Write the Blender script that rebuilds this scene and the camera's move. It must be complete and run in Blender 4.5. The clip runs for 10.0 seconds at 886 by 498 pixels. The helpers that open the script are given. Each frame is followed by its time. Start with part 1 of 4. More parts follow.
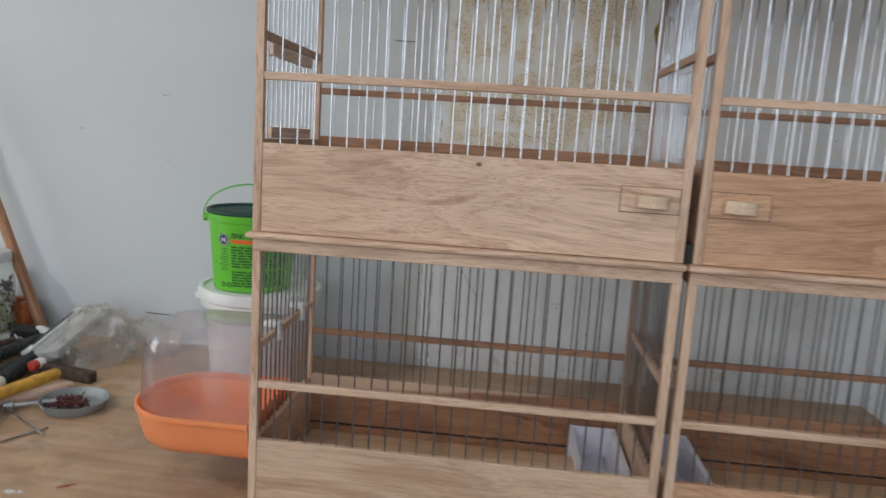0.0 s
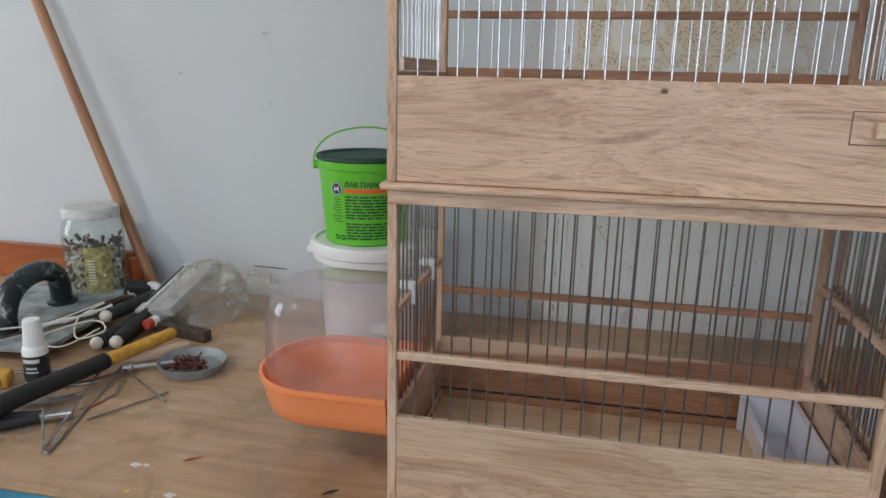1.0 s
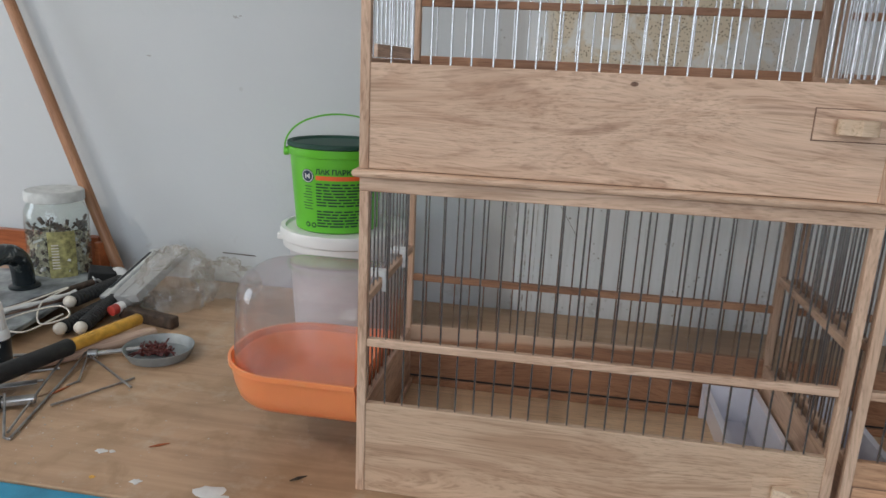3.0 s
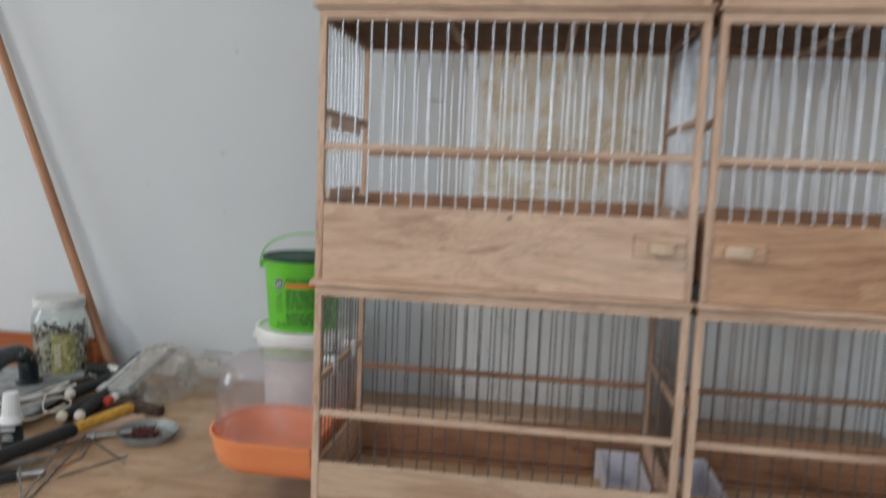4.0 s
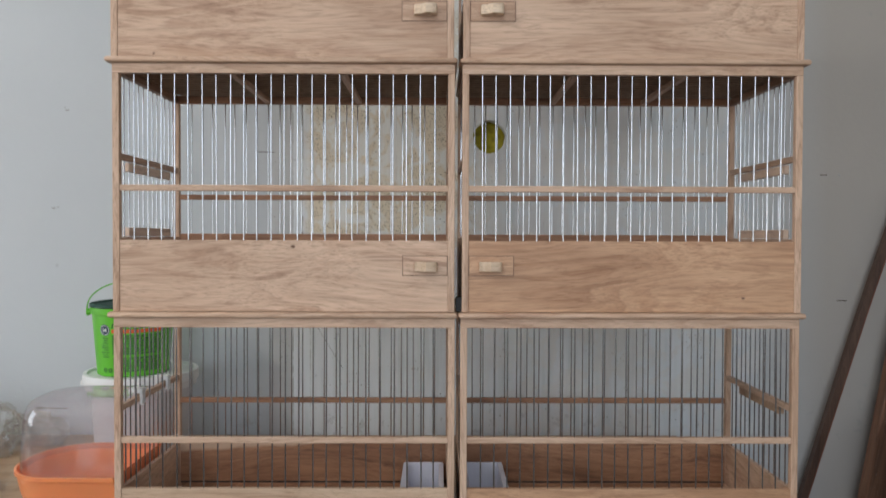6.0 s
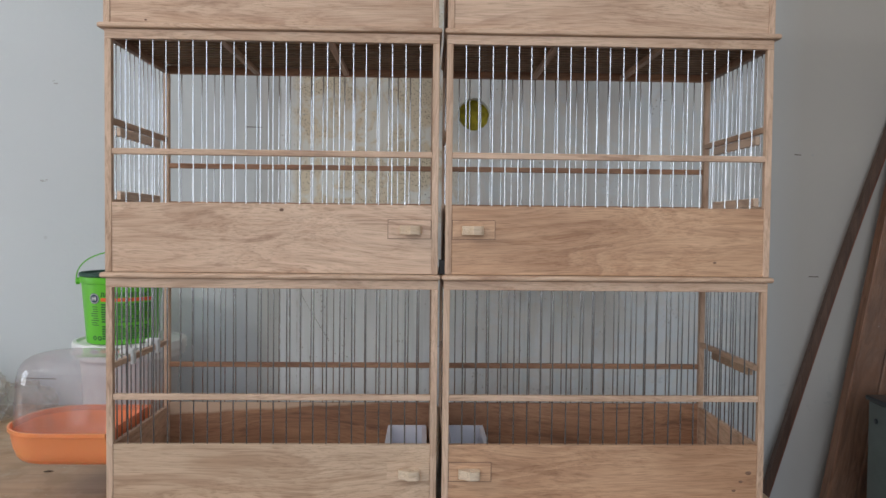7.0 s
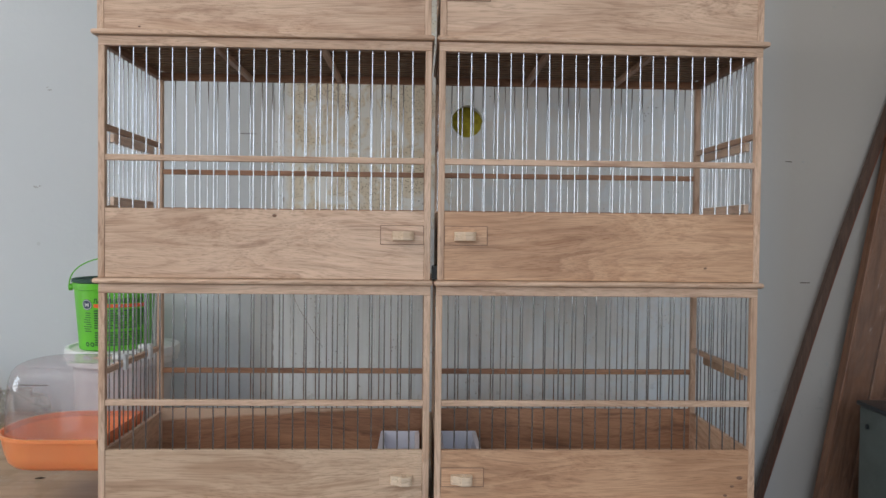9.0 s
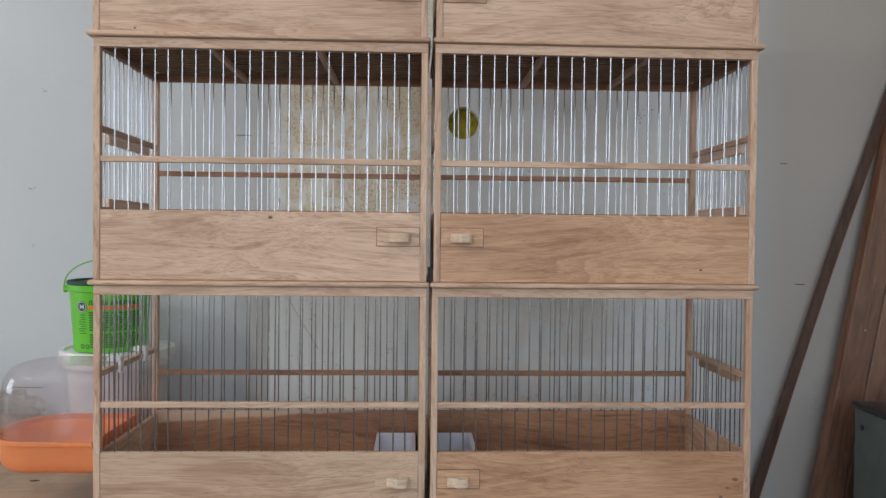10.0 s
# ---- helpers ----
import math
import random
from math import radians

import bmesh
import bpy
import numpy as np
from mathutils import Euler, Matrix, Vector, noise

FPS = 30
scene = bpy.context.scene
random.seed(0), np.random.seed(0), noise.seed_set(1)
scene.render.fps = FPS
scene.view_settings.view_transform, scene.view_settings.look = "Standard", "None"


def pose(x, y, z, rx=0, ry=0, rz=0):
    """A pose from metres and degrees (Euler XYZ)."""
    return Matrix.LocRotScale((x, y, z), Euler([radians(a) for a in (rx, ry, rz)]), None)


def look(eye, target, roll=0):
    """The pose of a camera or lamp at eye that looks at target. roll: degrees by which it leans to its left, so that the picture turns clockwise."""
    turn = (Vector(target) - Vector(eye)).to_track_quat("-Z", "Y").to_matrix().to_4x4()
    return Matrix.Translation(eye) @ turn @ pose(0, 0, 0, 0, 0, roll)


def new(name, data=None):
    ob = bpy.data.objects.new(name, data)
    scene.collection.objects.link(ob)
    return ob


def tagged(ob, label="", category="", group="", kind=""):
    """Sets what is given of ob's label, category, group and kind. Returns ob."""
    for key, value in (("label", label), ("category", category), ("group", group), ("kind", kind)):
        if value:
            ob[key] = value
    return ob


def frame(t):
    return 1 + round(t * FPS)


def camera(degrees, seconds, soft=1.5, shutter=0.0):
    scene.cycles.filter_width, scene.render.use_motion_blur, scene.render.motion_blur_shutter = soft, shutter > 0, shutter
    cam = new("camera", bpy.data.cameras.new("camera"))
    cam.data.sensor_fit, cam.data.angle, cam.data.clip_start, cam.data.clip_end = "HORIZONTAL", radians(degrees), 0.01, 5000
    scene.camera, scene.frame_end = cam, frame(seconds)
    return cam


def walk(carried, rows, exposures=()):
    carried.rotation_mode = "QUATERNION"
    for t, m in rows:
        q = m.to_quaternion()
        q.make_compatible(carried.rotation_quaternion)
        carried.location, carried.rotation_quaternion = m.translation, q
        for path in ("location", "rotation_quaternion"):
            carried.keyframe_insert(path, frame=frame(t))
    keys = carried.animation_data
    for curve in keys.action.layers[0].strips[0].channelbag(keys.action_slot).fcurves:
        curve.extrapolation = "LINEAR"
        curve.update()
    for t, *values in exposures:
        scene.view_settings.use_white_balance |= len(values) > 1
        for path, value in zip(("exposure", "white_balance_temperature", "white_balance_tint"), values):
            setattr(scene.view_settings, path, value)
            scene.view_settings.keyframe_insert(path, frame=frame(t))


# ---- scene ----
cam = camera(64.0, 10.0, shutter=0.35)
EXPOSURES = [(0, -0.15, 6220, 11), (3.7, -0.15, 6250, 11), (4.5, -0.27, 6560, 11), (5.0, -0.26, 6600, 11), (5.5, -0.14, 6420, 11), (6.2, -0.08, 6220, 11), (7.3, -0.08, 6200, 11), (10, -0.08, 6200, 11)]
PATH = [
    (0, (-0.247, -0.97, 1.344), (-0.425, 0.997, 1.034), 3.6),
    (0.2, (-0.271, -0.904, 1.324), (-0.513, 1.062, 1.048), 2.2),
    (0.5, (-0.348, -0.85, 1.335), (-0.677, 1.085, 0.949), 0.7),
    (1, (-0.367, -0.828, 1.327), (-0.757, 1.072, 0.842), 1.2),
    (1.5, (-0.376, -0.813, 1.323), (-0.761, 1.187, 0.783), 1.9),
    (2, (-0.376, -0.813, 1.323), (-0.73, 1.187, 0.779), 2.3),
    (3.5, (-0.346, -0.883, 1.326), (-0.619, 1.038, 0.84), 2.3),
    (3.7, (-0.317, -0.957, 1.327), (-0.57, 0.982, 0.905), 2.0),
    (4, (-0.247, -1.119, 1.379), (-0.511, 0.852, 1.164), 2.3),
    (4.1, (-0.2, -1.182, 1.394), (-0.483, 0.795, 1.301), 1.9),
    (4.2, (-0.177, -1.258, 1.409), (-0.441, 0.724, 1.415), 1.0),
    (4.3, (-0.148, -1.338, 1.417), (-0.4, 0.644, 1.493), 0.2),
    (4.5, (-0.127, -1.446, 1.416), (-0.375, 0.534, 1.545), -0.2),
    (4.7, (-0.12, -1.485, 1.397), (-0.365, 0.498, 1.485), 0.1),
    (5, (-0.134, -1.476, 1.37), (-0.361, 0.51, 1.406), 0.5),
    (5.2, (-0.134, -1.406, 1.354), (-0.296, 0.587, 1.403), 0.6),
    (5.3, (-0.125, -1.379, 1.354), (-0.256, 0.616, 1.404), 0.6),
    (5.5, (-0.081, -1.283, 1.358), (-0.116, 0.716, 1.393), 0.1),
    (5.7, (-0.058, -1.25, 1.347), (-0.03, 0.749, 1.379), 0.1),
    (6, (-0.038, -1.247, 1.33), (-0.024, 0.753, 1.294), 0.2),
    (6.2, (-0.044, -1.256, 1.314), (-0.003, 0.743, 1.251), 0.4),
    (7.5, (-0.03, -1.298, 1.278), (0.025, 0.702, 1.228), 0.6),
    (8, (-0.03, -1.298, 1.278), (0.026, 0.702, 1.238), 0.6),
    (8.5, (-0.03, -1.298, 1.278), (0.03, 0.702, 1.241), 0.7),
    (9, (-0.03, -1.298, 1.278), (0.038, 0.702, 1.24), 0.6),
    (9.5, (-0.03, -1.298, 1.278), (0.043, 0.702, 1.241), 0.6),
    (10, (-0.03, -1.298, 1.278), (0.049, 0.702, 1.245), 0.6),
]
walk(cam, [(t, look(eye, target, roll)) for t, eye, target, roll in PATH], EXPOSURES)

# ---- light ----
TABLE, WALL, CEIL = 0.75, 0.815, 3.15
WEST, EAST, SOUTH = -3.6, 2.6, -3.4

world = bpy.data.worlds.new("sky")
scene.world = world
world.use_nodes = True
wn = world.node_tree.nodes
sky = wn.new("ShaderNodeTexSky")
sky.sky_type, sky.sun_disc = "NISHITA", False
sky.sun_elevation, sky.sun_rotation = radians(38), radians(210)
world.node_tree.links.new(sky.outputs[0], wn["Background"].inputs[0])
wn["Background"].inputs[1].default_value = 0.12


def window_light(name, m, width, height, power, colour):
    lamp = bpy.data.lights.new(name, "AREA")
    lamp.shape, lamp.size, lamp.size_y, lamp.energy, lamp.color = "RECTANGLE", width, height, power, colour
    ob = new(name, lamp)
    ob.matrix_world = m
    return ob


# the two openings: x or y range, then z range
WIN_WIDE = (-1.7, 1.5, 1.0, 2.9)
WIN_SIDE = (-0.7, 0.3, 0.85, 2.1)
window_light("daylight_wide", look((-0.1, SOUTH - 0.05, 1.95), (-0.1, 0, 1.95)), 3.2, 1.9, 56, (0.87, 0.94, 1.0))
window_light("daylight_side", look((WEST - 0.05, -0.2, 1.48), (0, -0.2, 1.48)), 1.0, 1.25, 18, (0.90, 0.95, 1.0))

# a bare bulb on a cord, out of view, that throws the bucket's shadow on the wall
BULB = (-2.62, -1.5, 2.9)
bulb = bpy.data.lights.new("bulb_light", "POINT")
bulb.energy, bulb.color, bulb.shadow_soft_size = 70, (1.0, 0.965, 0.90), 0.055
new("bulb_light", bulb).location = BULB


# ---- materials ----
def material(name):
    m = bpy.data.materials.new(name)
    m.use_nodes = True
    t = m.node_tree
    return m, t.nodes, t.links, t.nodes["Principled BSDF"]


def ramp(nodes, stops):
    r = nodes.new("ShaderNodeValToRGB")
    els = r.color_ramp.elements
    while len(els) < len(stops):
        els.new(0.5)
    for e, (p, c) in zip(els, stops):
        e.position, e.color = p, (*c, 1) if len(c) == 3 else c
    return r


def noise_tex(nodes, links, vec, scale, detail=4, rough=0.55, dist=0.0):
    n = nodes.new("ShaderNodeTexNoise")
    n.inputs["Scale"].default_value, n.inputs["Detail"].default_value = scale, detail
    n.inputs["Roughness"].default_value, n.inputs["Distortion"].default_value = rough, dist
    if vec is not None:
        links.new(vec, n.inputs["Vector"])
    return n


def mix(nodes, links, fac, a, b, mode="MIX"):
    m = nodes.new("ShaderNodeMix")
    m.data_type, m.blend_type = "RGBA", mode
    for sock, v in ((m.inputs["Factor"], fac), (m.inputs["A"], a), (m.inputs["B"], b)):
        if hasattr(v, "is_linked"):
            links.new(v, sock)
        elif isinstance(v, (int, float)):
            sock.default_value = v
        else:
            sock.default_value = (*v, 1)
    return m.outputs["Result"]


def bump(nodes, links, bsdf, height, strength, distance):
    b = nodes.new("ShaderNodeBump")
    b.inputs["Strength"].default_value, b.inputs["Distance"].default_value = strength, distance
    links.new(height, b.inputs["Height"])
    links.new(b.outputs[0], bsdf.inputs["Normal"])


def coords(nodes, links, scale=(1, 1, 1), spread=0.0):
    """Object coordinates, scaled, shifted by a random amount for each object."""
    tc = nodes.new("ShaderNodeTexCoord")
    mp = nodes.new("ShaderNodeMapping")
    mp.inputs["Scale"].default_value = scale
    links.new(tc.outputs["Object"], mp.inputs["Vector"])
    if spread:
        info = nodes.new("ShaderNodeObjectInfo")
        mul = nodes.new("ShaderNodeMath")
        mul.operation = "MULTIPLY"
        mul.inputs[1].default_value = spread
        links.new(info.outputs["Random"], mul.inputs[0])
        links.new(mul.outputs[0], mp.inputs["Location"])
    return mp.outputs[0]


def plain(name, colour, rough=0.5, metal=0.0, vary=0.12, scale=30, relief=0.0):
    m, n, l, b = material(name)
    v = coords(n, l, spread=5)
    t = noise_tex(n, l, v, scale)
    t2 = noise_tex(n, l, v, scale * 9, 3)
    dark = tuple(c * (1 - vary) for c in colour)
    light = tuple(min(1, c * (1 + vary)) for c in colour)
    r = ramp(n, [(0.3, dark), (0.7, light)])
    l.new(t.outputs["Fac"], r.inputs[0])
    l.new(r.outputs[0], b.inputs["Base Color"])
    b.inputs["Roughness"].default_value, b.inputs["Metallic"].default_value = rough, metal
    if relief:
        bump(n, l, b, t2.outputs["Fac"], 0.5, relief)
    return m


def wood(name, axis, pale, mid, dark, figure=1.0, rough=0.55, spread=9.0):
    """Planed hardwood: broad figure, drawn-out streaks, short dark pores, slow changes of tone."""
    m, n, l, b = material(name)

    def along(k, across):
        v = [across, across, across]
        v["xyz".index(axis)] = k
        return coords(n, l, tuple(v), spread)

    def shifted(vec, by, amount):
        a = n.new("ShaderNodeVectorMath")
        a.operation = "MULTIPLY_ADD"
        l.new(by, a.inputs[0])
        a.inputs[1].default_value = (amount, amount, amount)
        l.new(vec, a.inputs[2])
        return a.outputs[0]
    slow = noise_tex(n, l, along(2.2, 7.0), 1.0, 2, 0.5)
    # growth rings: contour lines of a slow, drawn-out field, so that they close into arches and ovals
    field = noise_tex(n, l, shifted(along(1.7, 8.5), slow.outputs["Color"], 0.5 * figure), 1.0, 1.5, 0.45)
    jitter = noise_tex(n, l, along(7.0, 60.0), 1.0, 4, 0.6)

    def calc(op, a, c, d=None):
        q = n.new("ShaderNodeMath")
        q.operation = op
        for sock, val in zip(q.inputs, (a, c, d)):
            if val is None:
                continue
            if hasattr(val, "is_linked"):
                l.new(val, sock)
            else:
                sock.default_value = val
        return q.outputs[0]
    rough_field = calc("MULTIPLY_ADD", jitter.outputs["Fac"], 0.055, field.outputs["Fac"])
    rings = calc("FRACT", calc("MULTIPLY", rough_field, 16.0 * figure), 0.0)
    streak = noise_tex(n, l, shifted(along(3.0, 95.0), field.outputs["Color"], 14.0 * figure), 1.0, 6, 0.66)
    pores = noise_tex(n, l, shifted(along(26.0, 520.0), field.outputs["Color"], 60.0 * figure), 1.0, 2, 0.6)
    tone = noise_tex(n, l, along(2.4, 9.0), 1.0, 4, 0.55)
    half = tuple(0.4 * c + 0.6 * d for c, d in zip(mid, dark))
    base = ramp(n, [(0.30, tuple(0.7 * c + 0.3 * d for c, d in zip(mid, half))), (0.43, tuple(0.45 * c + 0.55 * d for c, d in zip(mid, pale))), (0.53, pale), (0.7, tuple(min(1, c * 1.06) for c in pale))])
    l.new(streak.outputs["Fac"], base.inputs[0])
    fig = ramp(n, [(0.0, pale), (0.45, tuple(0.5 * c + 0.5 * d for c, d in zip(pale, mid))), (0.82, tuple(0.75 * c + 0.25 * d for c, d in zip(mid, dark))), (0.93, half), (1.0, pale)])
    l.new(rings, fig.inputs[0])
    show = ramp(n, [(0.4, (0.10,) * 3), (0.62, (0.55,) * 3)])
    l.new(noise_tex(n, l, along(1.9, 6.0), 1.3, 2).outputs["Fac"], show.inputs[0])
    c0 = mix(n, l, show.outputs[0], base.outputs[0], fig.outputs[0])
    tr = ramp(n, [(0.34, (0.80, 0.74, 0.69)), (0.47, (0.97, 0.96, 0.95)), (0.62, (1.08, 1.09, 1.1))])
    l.new(tone.outputs["Fac"], tr.inputs[0])
    c1 = mix(n, l, 1.0, c0, tr.outputs[0], "MULTIPLY")
    # a few drawn-out brown mineral streaks
    mineral = ramp(n, [(0.56, (0, 0, 0)), (0.70, (0.78,) * 3)])
    l.new(noise_tex(n, l, shifted(along(4.5, 48.0), field.outputs["Color"], 5.0 * figure), 1.0, 3, 0.6).outputs["Fac"], mineral.inputs[0])
    c1 = mix(n, l, mineral.outputs[0], c1, tuple(0.35 * c + 0.65 * d for c, d in zip(mid, dark)))
    # fine fibre lines that follow the figure, then short open pores
    fibre = noise_tex(n, l, shifted(along(6.0, 300.0), field.outputs["Color"], 40.0 * figure), 1.0, 5, 0.7)
    fr = ramp(n, [(0.36, (0.70, 0.63, 0.58)), (0.48, (0.98, 0.97, 0.97)), (0.62, (1.08, 1.08, 1.08))])
    l.new(fibre.outputs["Fac"], fr.inputs[0])
    c1 = mix(n, l, 0.55, c1, fr.outputs[0], "MULTIPLY")
    pr = ramp(n, [(0.52, (1, 1, 1)), (0.68, (0.5, 0.42, 0.36))])
    l.new(pores.outputs["Fac"], pr.inputs[0])
    c2 = mix(n, l, 0.5, c1, pr.outputs[0], "MULTIPLY")
    l.new(c2, b.inputs["Base Color"])
    rr = ramp(n, [(0.3, (rough * 1.15,) * 3), (0.7, (rough * 0.85,) * 3)])
    l.new(streak.outputs["Fac"], rr.inputs[0])
    l.new(rr.outputs[0], b.inputs["Roughness"])
    bump(n, l, b, streak.outputs["Fac"], 0.15, 0.0006)
    return m


def clear_plastic(name, tint, ior=1.45, rough=0.06, haze=0.0, gloss=0.8, fall=1.8):
    """A thin clear shell: straight-through light with a Fresnel gloss, slightly hazed."""
    m, n, l, b = material(name)
    n.remove(b)
    tr = n.new("ShaderNodeBsdfTransparent")
    tr.inputs[0].default_value = (*tint, 1)
    gl = n.new("ShaderNodeBsdfGlossy")
    gl.inputs["Roughness"].default_value = rough
    df = n.new("ShaderNodeBsdfDiffuse")
    df.inputs[0].default_value = (0.8, 0.78, 0.76, 1)
    lw = n.new("ShaderNodeLayerWeight")
    lw.inputs["Blend"].default_value = 0.25
    fr = n.new("ShaderNodeMath")
    fr.operation = "MULTIPLY_ADD"
    fr.inputs[1].default_value, fr.inputs[2].default_value = gloss, (ior - 1) ** 2 / (ior + 1) ** 2
    sq = n.new("ShaderNodeMath")
    sq.operation = "POWER"
    sq.inputs[1].default_value = fall
    l.new(lw.outputs["Facing"], sq.inputs[0])
    l.new(sq.outputs[0], fr.inputs[0])
    h = n.new("ShaderNodeMixShader")
    t = noise_tex(n, l, coords(n, l), 22, 5)
    r = ramp(n, [(0.3, (haze * 0.5,) * 3), (0.75, (haze * 1.5,) * 3)])
    l.new(t.outputs["Fac"], r.inputs[0])
    l.new(r.outputs[0], h.inputs[0])
    l.new(tr.outputs[0], h.inputs[1])
    l.new(df.outputs[0], h.inputs[2])
    s = n.new("ShaderNodeMixShader")
    l.new(fr.outputs[0], s.inputs[0])
    l.new(h.outputs[0], s.inputs[1])
    l.new(gl.outputs[0], s.inputs[2])
    l.new(s.outputs[0], n["Material Output"].inputs[0])
    return m


PALE, MID, DARK = (0.655, 0.46, 0.325), (0.53, 0.335, 0.22), (0.29, 0.15, 0.09)
WOOD_X = wood("oak_along_x", "x", PALE, MID, DARK)
BEIGE_X = wood("beige_oak_x", "x", (0.62, 0.445, 0.305), (0.535, 0.36, 0.235), (0.36, 0.215, 0.13), 0.8)
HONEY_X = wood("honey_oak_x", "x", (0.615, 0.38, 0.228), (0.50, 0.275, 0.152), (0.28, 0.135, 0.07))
WOOD_Y = wood("oak_along_y", "y", PALE, MID, DARK)
WOOD_Z = wood("oak_along_z", "z", PALE, MID, DARK)
# darker, browner versions of the oak, for back boards, inner rails and upper floors
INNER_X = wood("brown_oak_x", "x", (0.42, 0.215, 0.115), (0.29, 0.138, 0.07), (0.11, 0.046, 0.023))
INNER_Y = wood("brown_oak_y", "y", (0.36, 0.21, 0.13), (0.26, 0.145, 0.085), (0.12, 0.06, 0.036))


def sapwood(m, foot, rise):
    """Gives a brown board a pale sapwood edge that tapers off along its length."""
    n, l = m.node_tree.nodes, m.node_tree.links
    b = n["Principled BSDF"]
    brown = b.inputs["Base Color"].links[0].from_socket
    tc = n.new("ShaderNodeTexCoord")
    sep = n.new("ShaderNodeSeparateXYZ")
    l.new(tc.outputs["Object"], sep.inputs[0])
    wave = noise_tex(n, l, tc.outputs["Object"], 9, 4, 0.6)
    line = None
    for sock, k in ((sep.outputs[0], -rise), (wave.outputs["Fac"], 0.022), (sep.outputs[2], 1.0)):
        q = n.new("ShaderNodeMath")
        q.operation = "MULTIPLY_ADD"
        l.new(sock, q.inputs[0])
        q.inputs[1].default_value = k
        if line is None:
            q.inputs[2].default_value = -foot
        else:
            l.new(line, q.inputs[2])
        line = q.outputs[0]
    edge = n.new("ShaderNodeMapRange")
    edge.inputs[1].default_value, edge.inputs[2].default_value = 0.0, 0.006
    l.new(line, edge.inputs[0])
    pale = mix(n, l, 0.72, brown, (0.60, 0.43, 0.30))
    l.new(mix(n, l, edge.outputs[0], brown, pale), b.inputs["Base Color"])
    return m


ROOF_X = wood("roof_oak_x", "x", (0.45, 0.29, 0.165), (0.35, 0.205, 0.11), (0.18, 0.095, 0.05))
SAP_X = sapwood(wood("two_tone_oak_x", "x", (0.40, 0.205, 0.11), (0.28, 0.132, 0.068), (0.11, 0.046, 0.023)), 0.118, 0.062)
PLY = wood("cage_plywood", "x", (0.80, 0.60, 0.39), (0.73, 0.52, 0.32), (0.56, 0.37, 0.21), 0.5)
MAPLE = wood("pale_maple", "x", (0.76, 0.6, 0.44), (0.69, 0.52, 0.36), (0.54, 0.38, 0.25), 0.4)
PALE_X = wood("pale_ash_x", "x", (0.60, 0.44, 0.34), (0.52, 0.36, 0.27), (0.38, 0.25, 0.18), 0.4)
PALE_Y = wood("pale_beech_y", "y", (0.78, 0.60, 0.46), (0.70, 0.51, 0.38), (0.54, 0.36, 0.25), 0.4)
KNOT = plain("dark_knot", (0.2, 0.11, 0.07), 0.7, vary=0.4, scale=300)
WIRE = plain("drawn_steel_wire", (0.52, 0.53, 0.56), 0.17, 1.0, 0.06, 25)
# the same cage wire, browned and dulled to stand for the shade under the roofs
ROOFWIRE = plain("shaded_roof_wire", (0.33, 0.24, 0.17), 0.55, 0.6, 0.3, 60)
ROD = plain("grey_steel_rod", (0.36, 0.35, 0.34), 0.4, 1.0, 0.3, 40)
MUSTARD = plain("yellow_foam", (0.42, 0.36, 0.03), 0.9, vary=0.35, scale=60, relief=0.004)


